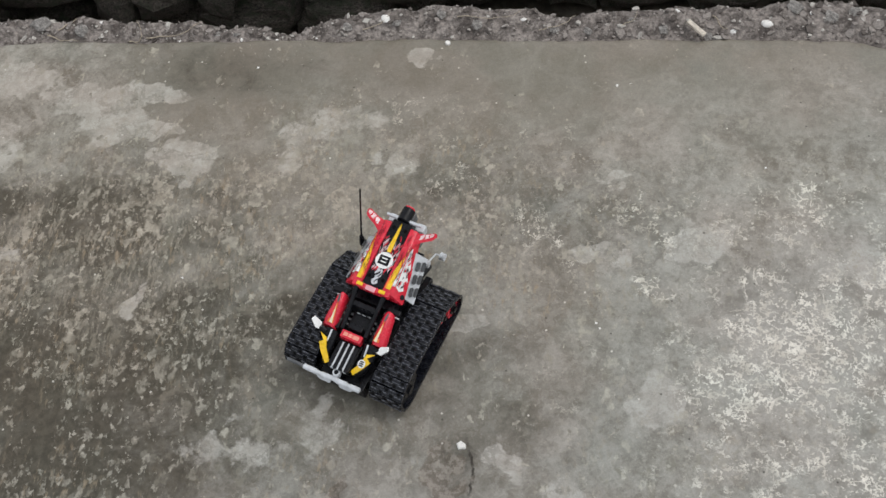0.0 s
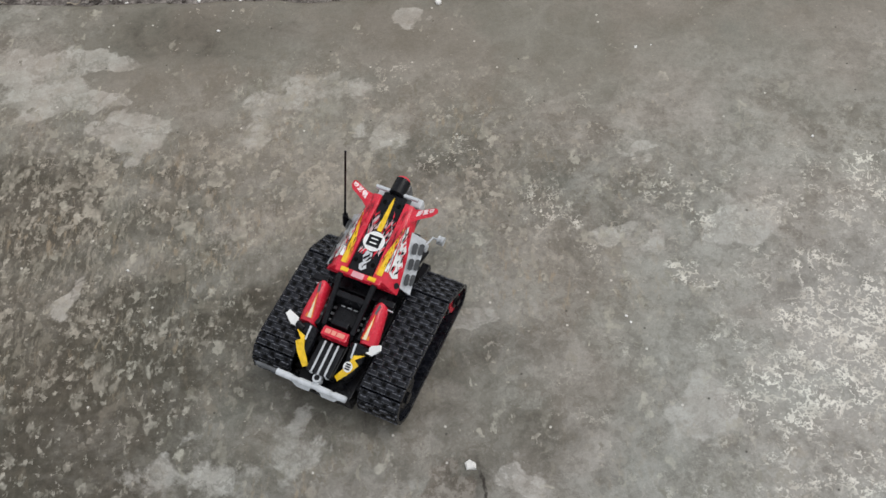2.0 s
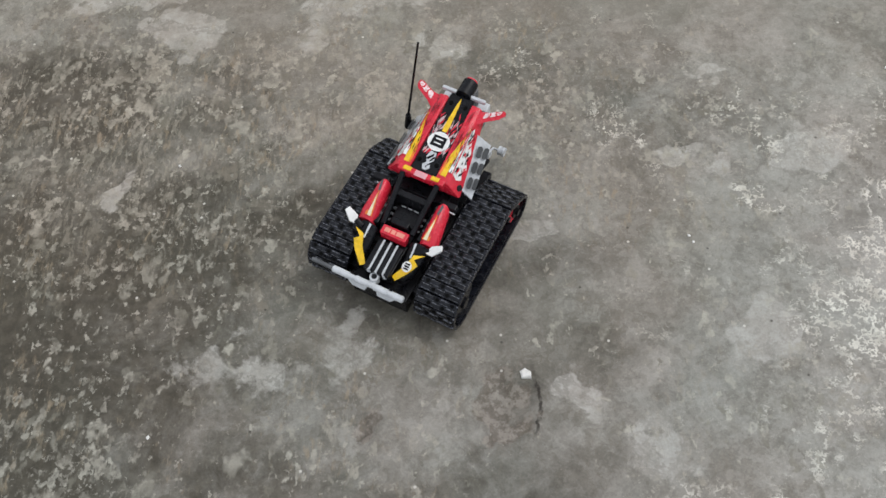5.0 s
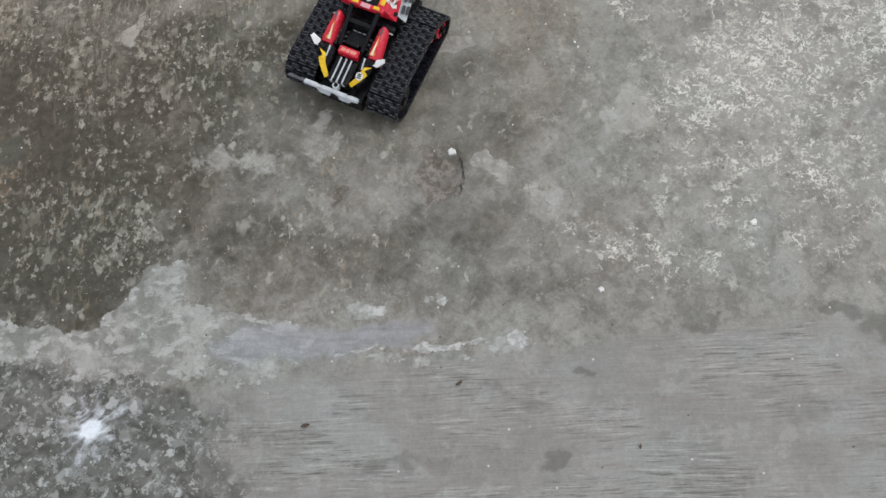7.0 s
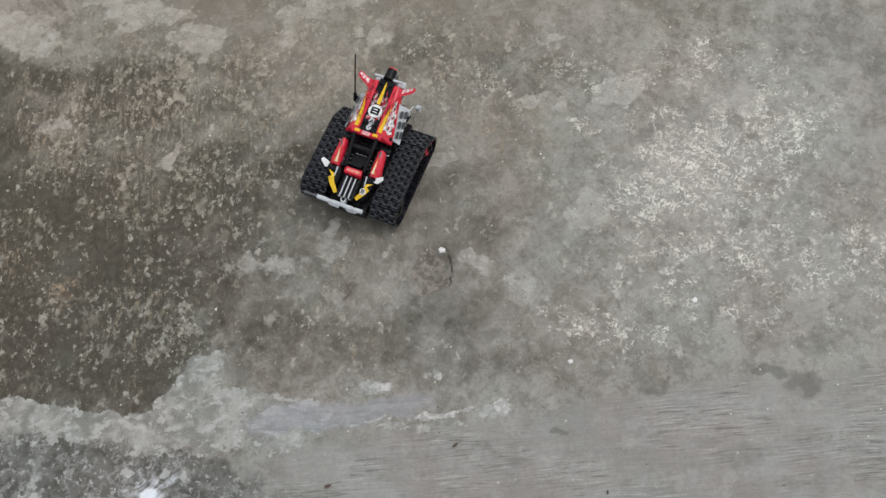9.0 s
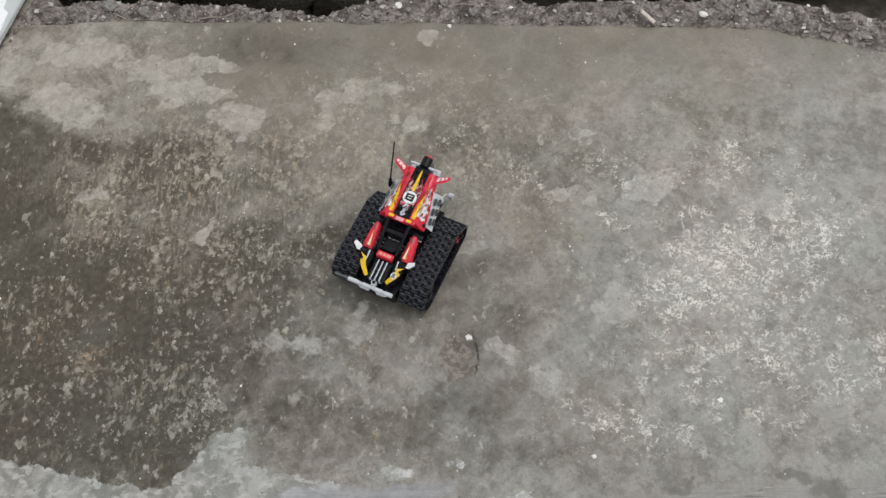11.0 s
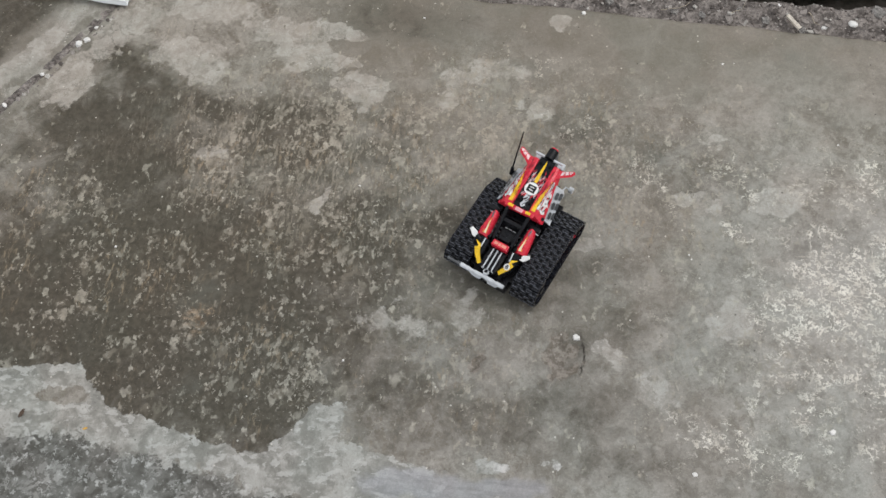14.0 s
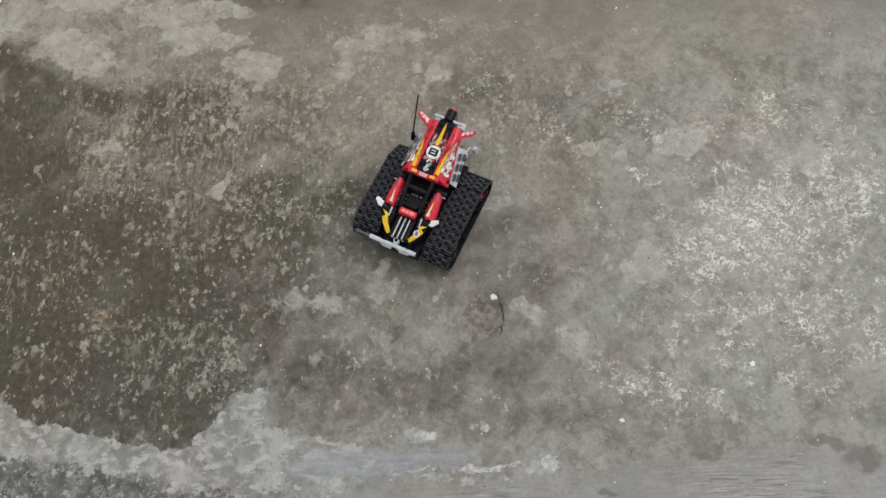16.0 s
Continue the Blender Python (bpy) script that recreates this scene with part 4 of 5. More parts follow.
        bm = bmesh.new()
        strokes(bm, tops, 0.42, 0.84, 0.25, 0.92, 16, 75 + s, 0.0006, 0.9, 0.020, 0.20)
        part("scratch_print", bm, DEEP_RED, hood, "dark red scratch marks")
        bm = bmesh.new()
        hole = patch(sides, 0.09, 0.72, 0.0)
        rod(bm, hole + Vector((0, -s * 0.001, -0.001)), hole + Vector((0, s * 0.0006, 0.0006)), 0.0026)
        part("pin_hole", bm, BLACK, hood)
        # fin at the rear corner: a flat six-sided blade on a stub
        bm = bmesh.new()
        rows = []
        for t, half, thick in ((0.0, 0.0080, 0.0042), (0.30, 0.0058, 0.0026), (0.36, 0.0052, 0.0022), (0.88, 0.0047, 0.0020), (1.0, 0.0022, 0.0016)):
            c = Vector((-0.0775 - 0.0085 * t, s * (0.0195 + 0.0215 * t), 0.0725 + 0.0080 * t))
            rows.append([c + Vector((half, 0, thick * 0.3)), c + Vector((half * 0.55, -s * thick * 0.4, thick)), c + Vector((-half * 0.55, -s * thick * 0.4, thick)), c + Vector((-half, 0, thick * 0.3)), c + Vector((0, s * thick * 0.4, -thick))])
        loft(bm, rows)
        fin = part("fin", bm, RED, toy, "red rear fin with white print", True)
        blade = [tuple(Vector((-0.0775 - 0.0085 * t, s * (0.0195 + 0.0215 * t), 0.0725 + 0.0080 * t)) + Vector((d, -s * 0.0009, 0.0022))) for t, d in ((0.26, -0.0036), (0.95, -0.0022), (0.95, 0.0022), (0.26, 0.0036))]
        bm = bmesh.new()
        for row in (((0.0, 0.12), (0.28, 0.02), (0.36, 0.45), (0.26, 0.95), (0.02, 0.92)), ((0.34, 0.05), (0.66, 0.02), (0.62, 0.55), (0.74, 0.97), (0.40, 0.97), (0.44, 0.50)), ((0.70, 0.04), (0.97, 0.15), (0.98, 0.82), (0.80, 0.97), (0.72, 0.50))):
            bm.faces.new([bm.verts.new(patch(blade, u, w, 0.0005)) for u, w in row])
        part("fin_print", bm, PINK, fin, "pale pink print")
        bm = bmesh.new()
        strokes(bm, blade, 0.02, 0.80, 0.05, 0.85, 9, 95 + s, 0.0009, 1.5, 0.05, 0.20)
        part("fin_print", bm, RED, fin)

    spine = [(-0.017, -0.0120, 0.0668), (-0.088, -0.0110, 0.0790), (-0.088, 0.0110, 0.0790), (-0.017, 0.0120, 0.0668)]
    bm = bmesh.new()
    loft(bm, [[(x, y, z), (x, -y, z), (x, -y, z - 0.014), (x, y, z - 0.014)] for x, y, z in spine[:2]])
    bmesh.ops.bevel(bm, geom=bm.edges[:], offset=0.0008, segments=1, affect='EDGES')
    deck = part("spine_panel", bm, BLACK, toy, "black centre panel with yellow arrow and round badge")
    bm = bmesh.new()
    bm.faces.new([bm.verts.new(patch(spine, u, w)) for u, w in ((0.53, 0.41), (0.53, 0.59), (0.60, 0.61), (0.88, 0.56), (0.97, 0.50), (0.88, 0.44), (0.60, 0.39))])
    part("arrow_print", bm, YELLOW, deck, "yellow arrow print")
    bm = bmesh.new()
    bm.faces.new([bm.verts.new(patch(spine, 0.40 + 0.118 * math.cos(a), 0.5 + 0.42 * math.sin(a), 0.0010)) for a in np.linspace(0, 2 * math.pi, 24, endpoint=False)])
    part("badge", bm, WHITE, deck, "round white badge with dark bars")
    bm = bmesh.new()
    bm.faces.new([bm.verts.new(patch(spine, u, w, 0.0013)) for u, w in ((0.335, 0.24), (0.335, 0.76), (0.465, 0.76), (0.465, 0.24))])
    part("badge_field", bm, BLACK, deck)
    bm = bmesh.new()
    for u in (0.368, 0.418):
        bm.faces.new([bm.verts.new(patch(spine, a, w, 0.0016)) for a, w in ((u, 0.36), (u, 0.64), (u + 0.016, 0.64), (u + 0.016, 0.36))])
    part("badge_bar", bm, WHITE, deck)
    bm = bmesh.new()
    bm.faces.new([bm.verts.new(patch(spine, u, w)) for u, w in ((0.05, 0.40), (0.04, 0.52), (0.08, 0.66), (0.14, 0.58), (0.18, 0.68), (0.27, 0.64), (0.28, 0.40), (0.20, 0.34), (0.14, 0.44), (0.10, 0.34))])
    part("chrome_print", bm, GREY, deck, "grey mechanical print")
    bm = bmesh.new()
    strokes(bm, spine, 0.22, 0.62, 0.02, 0.30, 20, 51, 0.0004, 0.9, 0.020, 0.13)
    strokes(bm, spine, 0.22, 0.62, 0.68, 0.96, 20, 52, 0.0004, 0.9, 0.020, 0.13)
    strokes(bm, spine, 0.50, 0.60, 0.20, 0.80, 6, 53, 0.0004, 0.9, 0.020, 0.10)
    part("splash_print", bm, plain_material("pale_print", (0.62, 0.44, 0.45), 0.4), deck, "pale pink splash print")
    bm = bmesh.new()
    strokes(bm, spine, 0.20, 0.72, 0.02, 0.32, 12, 54, 0.0007, 0.9, 0.024, 0.15)
    strokes(bm, spine, 0.20, 0.72, 0.66, 0.96, 12, 56, 0.0007, 0.9, 0.024, 0.15)
    part("splash_print", bm, RED, deck, "red splash print")
    bm = bmesh.new()
    strokes(bm, spine, 0.06, 0.26, 0.38, 0.62, 8, 57, 0.0009, 1.2, 0.03, 0.08)
    part("splash_print", bm, BLACK, deck)
    for u, w in ((0.88, 0.20), (0.88, 0.80), (0.14, 0.16), (0.14, 0.84)):
        bm = bmesh.new()
        c = patch(spine, u, w, 0.0)
        rod(bm, c + Vector((0, 0, -0.001)), c + Vector((0, 0, 0.0005)), 0.0019, None, 14)
        part("pin_hole", bm, HOLE, deck)

    # red sill in front of the hood with two yellow tabs
    bm = bmesh.new()
    box(bm, -0.018, -0.0125, -0.0215, 0.0215, 0.0610, 0.0680, 0.001)
    sill = part("sill", bm, RED, toy, "red cross bar")
    for y in (-0.013, 0.013):
        bm = bmesh.new()
        box(bm, -0.0175, -0.0135, y - 0.0036, y + 0.0036, 0.0679, 0.0692, 0.0005)
        part("tab", bm, YELLOW, sill, "yellow tab")
    bm = bmesh.new()
    box(bm, -0.017, -0.0118, -0.0055, 0.0055, 0.0679, 0.0684, 0)
    part("print_bar", bm, plain_material("pink_print", (0.72, 0.35, 0.38), 0.4), sill)
    for s in (-1, 1):
        bm = bmesh.new()
        box(bm, -0.010, -0.004, s * 0.032 - 0.010, s * 0.032 + 0.005, 0.047, 0.053, 0.001)
        part("cross_beam", bm, BLACK, toy)

        bm = bmesh.new()
        rod(bm, (-0.0015, s * 0.0255, 0.0510), (-0.0015, s * 0.0370, 0.0490), 0.0007)
        part("cross_pin", bm, GREY, toy, "thin grey pin", True)

    # grey beam and exhaust at the back
    bm = bmesh.new()
    box(bm, -0.0915, -0.0885, -0.0205, 0.0205, 0.0768, 0.0806, 0.0008)
    for y in (-0.0160, 0.0160):
        box(bm, -0.0985, -0.0890, y - 0.0050, y + 0.0050, 0.0560, 0.0675, 0.0010)
    part("rear_beam", bm, GREY, toy, "light grey rear beam with end blocks")
    bm = bmesh.new()
    rod(bm, (-0.088, 0, 0.0790), (-0.1025, 0, 0.0795), 0.0070, None, 24)
    pipe = part("exhaust", bm, BLACK, toy, "black round exhaust with red end", True)
    bm = bmesh.new()
    rod(bm, (-0.1025, 0, 0.0795), (-0.1048, 0, 0.0796), 0.0066, 0.0056, 24)
    part("exhaust_tip", bm, CLEAR_RED, pipe, "translucent red tip", True)
    bm = bmesh.new()
    box(bm, -0.106, -0.090, -0.006, 0.006, 0.058, 0.072, 0.001)
    box(bm, -0.102, -0.088, -0.014, 0.014, 0.030, 0.058, 0.001)
    part("gearbox", bm, DARK_GREY, toy, "dark grey rear gearbox")

    # slanted grey side plates with dark slots
    for s in (-1, 1):
        bm = bmesh.new()
        a, b, c, d = (-0.022, s * 0.0330, 0.053), (-0.068, s * 0.0255, 0.068), (-0.072, s * 0.0360, 0.054), (-0.024, s * 0.0410, 0.041)
        plate(bm, (a, b, c, d), 0.002 * s)
        side = part("side_plate", bm, GREY, toy, "grey slotted side plate")
        bm = bmesh.new()
        for k in range(3):
            for lo, hi in ((0.12, 0.46), (0.56, 0.88)):
                u, slip = 0.08 + 0.28 * k, 0.05 if lo > 0.5 else 0.0
                bm.faces.new([bm.verts.new(patch((a, b, c, d), p + slip, q, 0.0024)) for p, q in ((u, lo), (u + 0.17, lo), (u + 0.21, (lo + hi) / 2), (u + 0.20, hi), (u + 0.03, hi), (u - 0.01, (lo + hi) / 2))])
        part("slot", bm, SLOT, side, "dark slot")
        bm = bmesh.new()
        rod(bm, (-0.072, s * 0.028, 0.034), (-0.072, s * 0.0335, 0.034), 0.0036)
        part("axle_bush", bm, GREY, toy, "grey axle bush", True)

    # red front fairings, nose wings and white tusks
    for s in (-1, 1):
        bm = bmesh.new()
        rows = []
        for x, w, z in ((0.006, 0.0045, 0.058), (0.010, 0.0060, 0.0595), (0.034, 0.0082, 0.0530), (0.042, 0.0080, 0.0490)):
            cy = s * (0.0275 + 0.0015 * (x / 0.04))
            rows.append([(x, cy + w * math.cos(t), z - 0.009 + 0.010 * math.sin(t)) for t in np.linspace(-0.6, math.pi + 0.6, 11)])
        loft(bm, rows)
        fair = part("front_fairing", bm, RED, toy, "rounded red fairing with light stripe", True)
        cy = s * 0.0285
        quad = [(0.012, cy - s * 0.002, 0.0605), (0.040, cy - s * 0.004, 0.0510), (0.040, cy + s * 0.003, 0.0512), (0.012, cy + s * 0.002, 0.0605)]
        bm = bmesh.new()
        bm.faces.new([bm.verts.new(patch(quad, u, w, 0.0004)) for u, w in ((0.15, 0.30), (0.97, -0.10), (0.97, 0.85))])
        part("stripe_print", bm, ORANGE, fair, "orange stripe")
        bm = bmesh.new()
        bm.faces.new([bm.verts.new(patch(quad, u, w, 0.0007)) for u, w in ((0.30, 0.36), (0.97, 0.05), (0.97, 0.55))])
        part("stripe_print", bm, plain_material("cream_print", (0.84, 0.74, 0.50), 0.4), fair, "cream stripe")
        bm = bmesh.new()
        bm.faces.new([bm.verts.new(patch(quad, u, w, 0.0009)) for u, w in ((-0.12, 0.3), (0.18, 0.1), (0.22, 0.5), (-0.05, 0.8))])
        part("dark_print", bm, DARK_GREY, fair)

        bm = bmesh.new()
        rows = []
        for x, y, w, z in ((0.040, 0.024, 0.0085, 0.0500), (0.052, 0.0235, 0.0080, 0.0450), (0.062, 0.022, 0.0060, 0.0385), (0.068, 0.019, 0.0030, 0.0330)):
            rows.append([(x, s * y + w * math.cos(t), z - 0.006 + 0.0065 * math.sin(t)) for t in np.linspace(-0.5, math.pi + 0.5, 9)])
        loft(bm, rows)
        nose = part("nose_wing", bm, BLACK, toy, "black nose panel with yellow tip", True)
        bm = bmesh.new()
        up = 0.0016
        plate(bm, [(0.047, s * 0.0325, 0.0462 + up), (0.0535, s * 0.0255, 0.0452 + up), (0.0560, s * 0.0300, 0.0425 + up), (0.0630, s * 0.0255, 0.0392 + up), (0.0720, s * 0.0165, 0.0330 + up), (0.0690, s * 0.0125, 0.0335 + up), (0.0585, s * 0.0205, 0.0408 + up), (0.050, s * 0.0235, 0.0458 + up)], 0.0012)
        part("nose_tip", bm, YELLOW, nose, "yellow wing tip")
        if s > 0:
            bm = bmesh.new()
            bm.faces.new([bm.verts.new(Vector((0.0600 + 0.0042 * math.cos(a), s * 0.0222 + 0.0042 * math.sin(a), 0.0435 - 0.42 * 0.0042 * math.cos(a)))) for a in np.linspace(0, 2 * math.pi, 18, endpoint=False)])
            part("badge", bm, WHITE, nose, "small round white badge")
            bm = bmesh.new()
            for k in (-1, 0, 1):
                box(bm, 0.0600 + 0.0019 * k - 0.0006, 0.0600 + 0.0019 * k + 0.0006, s * 0.0222 - 0.0022, s * 0.0222 + 0.0022, 0.0438 - 0.0008 * k, 0.0442 - 0.0008 * k, 0)
            part("badge_bar", bm, BLACK, nose)
        bm = bmesh.new()
        bm.faces.new([bm.verts.new(p) for p in ((0.041, s * 0.0205, 0.0507), (0.041, s * 0.0225, 0.0510), (0.053, s * 0.0228, 0.0463), (0.053, s * 0.0212, 0.0463))])
        part("grey_print", bm, GREY, nose)
        bm = bmesh.new()
        plate(bm, [Vector((0.0415, s * 0.0340, 0.0480)) + Vector((a, s * b, c)) for a, b, c in ((0.0034, -0.0010, 0), (0.0046, 0.0050, 0.0020), (-0.0010, 0.0118, 0.0072), (-0.0056, 0.0100, 0.0070), (-0.0036, 0.0012, 0.0022))], 0.0020)
        bmesh.ops.bevel(bm, geom=bm.edges[:], offset=0.0004, segments=1, affect='EDGES')
        part("tusk", bm, WHITE, toy, "broad white pointed blade")
        bm = bmesh.new()
        rod(bm, (0.044, s * 0.028, 0.0465), (0.042, s * 0.0350, 0.0485), 0.0030)
        part("tusk_pin", bm, BLACK, toy, smooth=True)

    # ribbed nose, red brick, grey bull bar
    bm = bmesh.new()
    box(bm, 0.036, 0.072, -0.0125, 0.0125, 0.024, 0.0375)
    for y in (-0.0095, -0.0032, 0.0032, 0.0095):
        box(bm, 0.044, 0.072, y - 0.0022, y + 0.0022, 0.0375, 0.0420, 0.0006, Matrix.Translation((0, 0, 0.002)) @ Matrix.Rotation(radians(3), 4, 'Y'))
    part("nose", bm, BLACK, toy, "black ribbed nose")
    for y in (-0.0062, 0.0, 0.0062):
        bm = bmesh.new()
        rod(bm, (0.046, y, 0.0430), (0.0725, y, 0.0395), 0.0010)
        part("nose_rod", bm, GREY, toy)
    bm = bmesh.new()
    box(bm, 0.035, 0.0435, -0.0120, 0.0120, 0.0400, 0.0490, 0.0008)
    brick = part("red_brick", bm, RED, toy, "red brick with faded print")
    bm = bmesh.new()
    for y0, y1 in ((-0.009, -0.004), (-0.003, 0.001), (0.002, 0.009)):
        box(bm, 0.0372, 0.0412, y0, y1, 0.0489, 0.0493, 0)
    part("print_bar", bm, plain_material("salmon_print", (0.78, 0.30, 0.22), 0.4), brick)
    bm = bmesh.new()
    for y in (-0.0075, 0.0, 0.0075):
        rod(bm, (0.0715, y, 0.034), (0.0715, y, 0.0395), 0.0028)
    rod(bm, (0.0765, 0, 0.029), (0.0765, 0, 0.0365), 0.0040, None, 16)
    box(bm, 0.0715, 0.084, -0.003, 0.003, 0.029, 0.034, 0.0006)
    hitch = part("hitch", bm, GREY, toy, "light grey coupling", True)
    bm = bmesh.new()
    rod(bm, (0.0765, 0, 0.0366), (0.0765, 0, 0.0369), 0.0024)
    part("pin_hole", bm, BLACK, hitch)
    bm = bmesh.new()
    rod(bm, (0.0835, -0.036, 0.0330), (0.0835, 0.031, 0.0330), 0.0022)
    for y, half in ((-0.028, 0.0075), (-0.008, 0.0060), (0.010, 0.0060), (0.025, 0.0055)):
        rod(bm, (0.0835, y - half, 0.0330), (0.0835, y + half, 0.0330), 0.0030)
    plate(bm, [(0.0840, -0.022, 0.0315), (0.0860, -0.016, 0.0265), (0.0860, -0.004, 0.0265), (0.0840, -0.002, 0.0315)], 0.0016)
    plate(bm, [(0.0840, 0.006, 0.0315), (0.0860, 0.008, 0.0265), (0.0860, 0.020, 0.0265), (0.0840, 0.025, 0.0315)], 0.0016)
    part("bumper", bm, GREY, toy, "light grey bull bar", True)

    bm = bmesh.new()
    rod(bm, (0.0835, -0.056, 0.0330), (0.0835, -0.035, 0.0330), 0.0018)
    part("bumper_rod", bm, DARK_GREY, toy, "dark grey rod end", True)

    # antenna on the right flank
    bm = bmesh.new()
    rod(bm, (-0.060, -0.030, 0.046), (-0.060, -0.043, 0.046), 0.0028)
    rod(bm, (-0.060, -0.043, 0.042), (-0.060, -0.042, 0.058), 0.0038, 0.0024)
    rod(bm, (-0.060, -0.042, 0.058), (-0.066, -0.029, 0.152), 0.0011, 0.0009)
    part("antenna", bm, BLACK, toy, "thin black antenna", True)

    # wheelie arms behind
    for s in (-1, 1):
        bm = bmesh.new()
        rod(bm, (-0.078, s * 0.017, 0.030), (-0.111, s * 0.018, 0.012), 0.0010)
        rod(bm, (-0.111, s * 0.0172, 0.012), (-0.111, s * 0.0280, 0.012), 0.0010)
        arm = part("wheelie_arm", bm, GREY, toy, "thin grey trailing rod", True)
        bm = bmesh.new()
        rod(bm, (-0.111, s * 0.0235, 0.012), (-0.111, s * 0.0260, 0.012), 0.0044)
        rod(bm, (-0.111, s * 0.0260, 0.012), (-0.111, s * 0.0272, 0.012), 0.0032)
        rod(bm, (-0.111, s * 0.0272, 0.012), (-0.111, s * 0.0297, 0.012), 0.0044)
        part("roller", bm, GREY, arm, "small light grey roller", True)
        bm = bmesh.new()
        rod(bm, (-0.066, s * 0.020, 0.030), (-0.090, s * 0.021, 0.022), 0.0036)
        part("rear_strut", bm, BLACK, toy, "black rear strut", True)

    # the two belts, link by link
    loop, run = track_line()
    count = 30
    bm = bmesh.new()
    pitch = run[-1] / count
    p = pitch * 0.47
    box(bm, -p * 1.03, p * 1.03, -0.0190, 0.0190, -0.0012, 0.0021, 0.0004)
    for y, half in ((-0.0130, 0.0042), (0.0, 0.0040), (0.0130, 0.0042)):
        box(bm, -p * 0.98, -p * 0.05, y - half, y + half, 0.0010, 0.0031, 0.0009)
    for y, half in ((-0.0180, 0.0009), (-0.0068, 0.0042), (0.0068, 0.0042), (0.0180, 0.0009)):
        box(bm, p * 0.12, p * 0.98, y - half, y + half, 0.0010, 0.0030, 0.0008)
    solid = len(bm.faces)
    for x, y in ((-p * 0.5, -0.0063), (-p * 0.5, 0.0063), (p * 0.55, 0.0), (p * 0.55, -0.0138), (p * 0.55, 0.0138)):
        rod(bm, (x, y, 0.0008), (x, y, 0.00225), 0.0018, None, 10)
    bm.faces.ensure_lookup_table()
    for f in bm.faces[solid:]:
        f.material_index = 1
    box(bm, -p * 0.5, p * 0.5, -0.003, 0.003, -0.0040, -0.0010, 0.0003)
    bm.normal_update()
    # sloped cross edges of the pads take the painted glint
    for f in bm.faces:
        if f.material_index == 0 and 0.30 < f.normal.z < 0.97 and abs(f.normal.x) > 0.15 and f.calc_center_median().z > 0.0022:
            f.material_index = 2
    link = bpy.data.meshes.new("track_link")
    bm.to_mesh(link)
    bm.free()
    link.materials.append(TREAD)
    link.materials.append(HOLE)
    link.materials.append(EDGE_GLINT)
    for s in (-1, 1):
        bm = bmesh.new()
        rows = []
        for k in range(90):
            d = run[-1] * k / 90
            x, z = np.interp(d, run, loop[:, 0]), np.interp(d, run, loop[:, 1])
            x2, z2 = np.interp((d + 1e-4) % run[-1], run, loop[:, 0]), np.interp((d + 1e-4) % run[-1], run, loop[:, 1])
            n = Vector((z2 - z, 0, x - x2)).normalized()
            q = Vector((x, 0, z))
            rows.append([q - n * 0.0022 + Vector((0, s * 0.0515 + w, 0)) for w in (-0.017, 0.017)] + [q - n * 0.0008 + Vector((0, s * 0.0515 + w, 0)) for w in (0.017, -0.017)])
        rings = [[bm.verts.new(c) for c in r] for r in rows]
        for a, b in zip(rings, rings[1:] + rings[:1]):
            for k in range(4):
                bm.faces.new((a[k], a[(k + 1) % 4], b[(k + 1) % 4], b[k]))
        belt = part("track", bm, TREAD, toy, "black segmented crawler track")
        for k in range(count):
            d = run[-1] * (k + 0.3) / count
            lo, hi = (d - 0.002) % run[-1], (d + 0.002) % run[-1]
            x, z = np.interp(d % run[-1], run, loop[:, 0]), np.interp(d % run[-1], run, loop[:, 1])
            dx, dz = np.interp(hi, run, loop[:, 0]) - np.interp(lo, run, loop[:, 0]), np.interp(hi, run, loop[:, 1]) - np.interp(lo, run, loop[:, 1])
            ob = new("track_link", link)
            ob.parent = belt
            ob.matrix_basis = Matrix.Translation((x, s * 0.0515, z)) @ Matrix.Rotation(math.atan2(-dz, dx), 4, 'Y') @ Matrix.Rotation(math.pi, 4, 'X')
        for name, cx, cz, r in (("sprocket", 0.0475, 0.0235, 0.0185), ("idler", -0.056, 0.0165, 0.0115), ("return_roller", -0.036, 0.0335, 0.0085)):
            bm = bmesh.new()
            rod(bm, (cx, s * 0.046, cz), (cx, s * 0.066, cz), r, None, 24)
            wheel = part(name, bm, BLACK if name == "sprocket" else CLEAR_RED, toy, "black track wheel" if name == "sprocket" else "red plastic track wheel", True)
            bm = bmesh.new()
            rod(bm, (cx, s * 0.066, cz), (cx, s * 0.0675, cz), r * 0.55, None, 24)
            rod(bm, (cx, s * 0.066, cz), (cx, s * 0.0700, cz), r * 0.28, None, 12)
            part("hub", bm, BLACK, wheel, smooth=True)
    # the body sits a little back and higher on its frame than the belts
    raised = Matrix(((1, 0, 0, -0.008), (0, 1, 0, -0.004), (-0.035, 0, 1, 0.0120), (0, 0, 0, 1)))
    seated = {"hood_panel": (1.07, 0.0062), "spine_panel": (1.07, 0.0062), "sill": (1.0, 0.0050), "front_fairing": (1.0, -0.0040), "antenna": (1.0, -0.0040), "fin": (1.0, 0.0015), "cross_beam": (1.0, 0.0050), "cross_pin": (1.0, 0.0040), "side_plate": (1.0, 0.0030)}
    low = ("track", "sprocket", "idler", "return_roller", "chassis", "wheelie_arm", "rear_strut")
    for ob in toy.children:
        if not ob.name.startswith(low):
            longer, ahead = seated.get(ob.name.split(".")[0], (1.0, 0.0))
            for piece in (ob, *ob.children):
                piece.data.transform(raised @ Matrix.Translation((ahead, 0, 0)) @ Matrix.Diagonal((longer, 1, 1, 1)))
    toy.matrix_world = place
    return toy


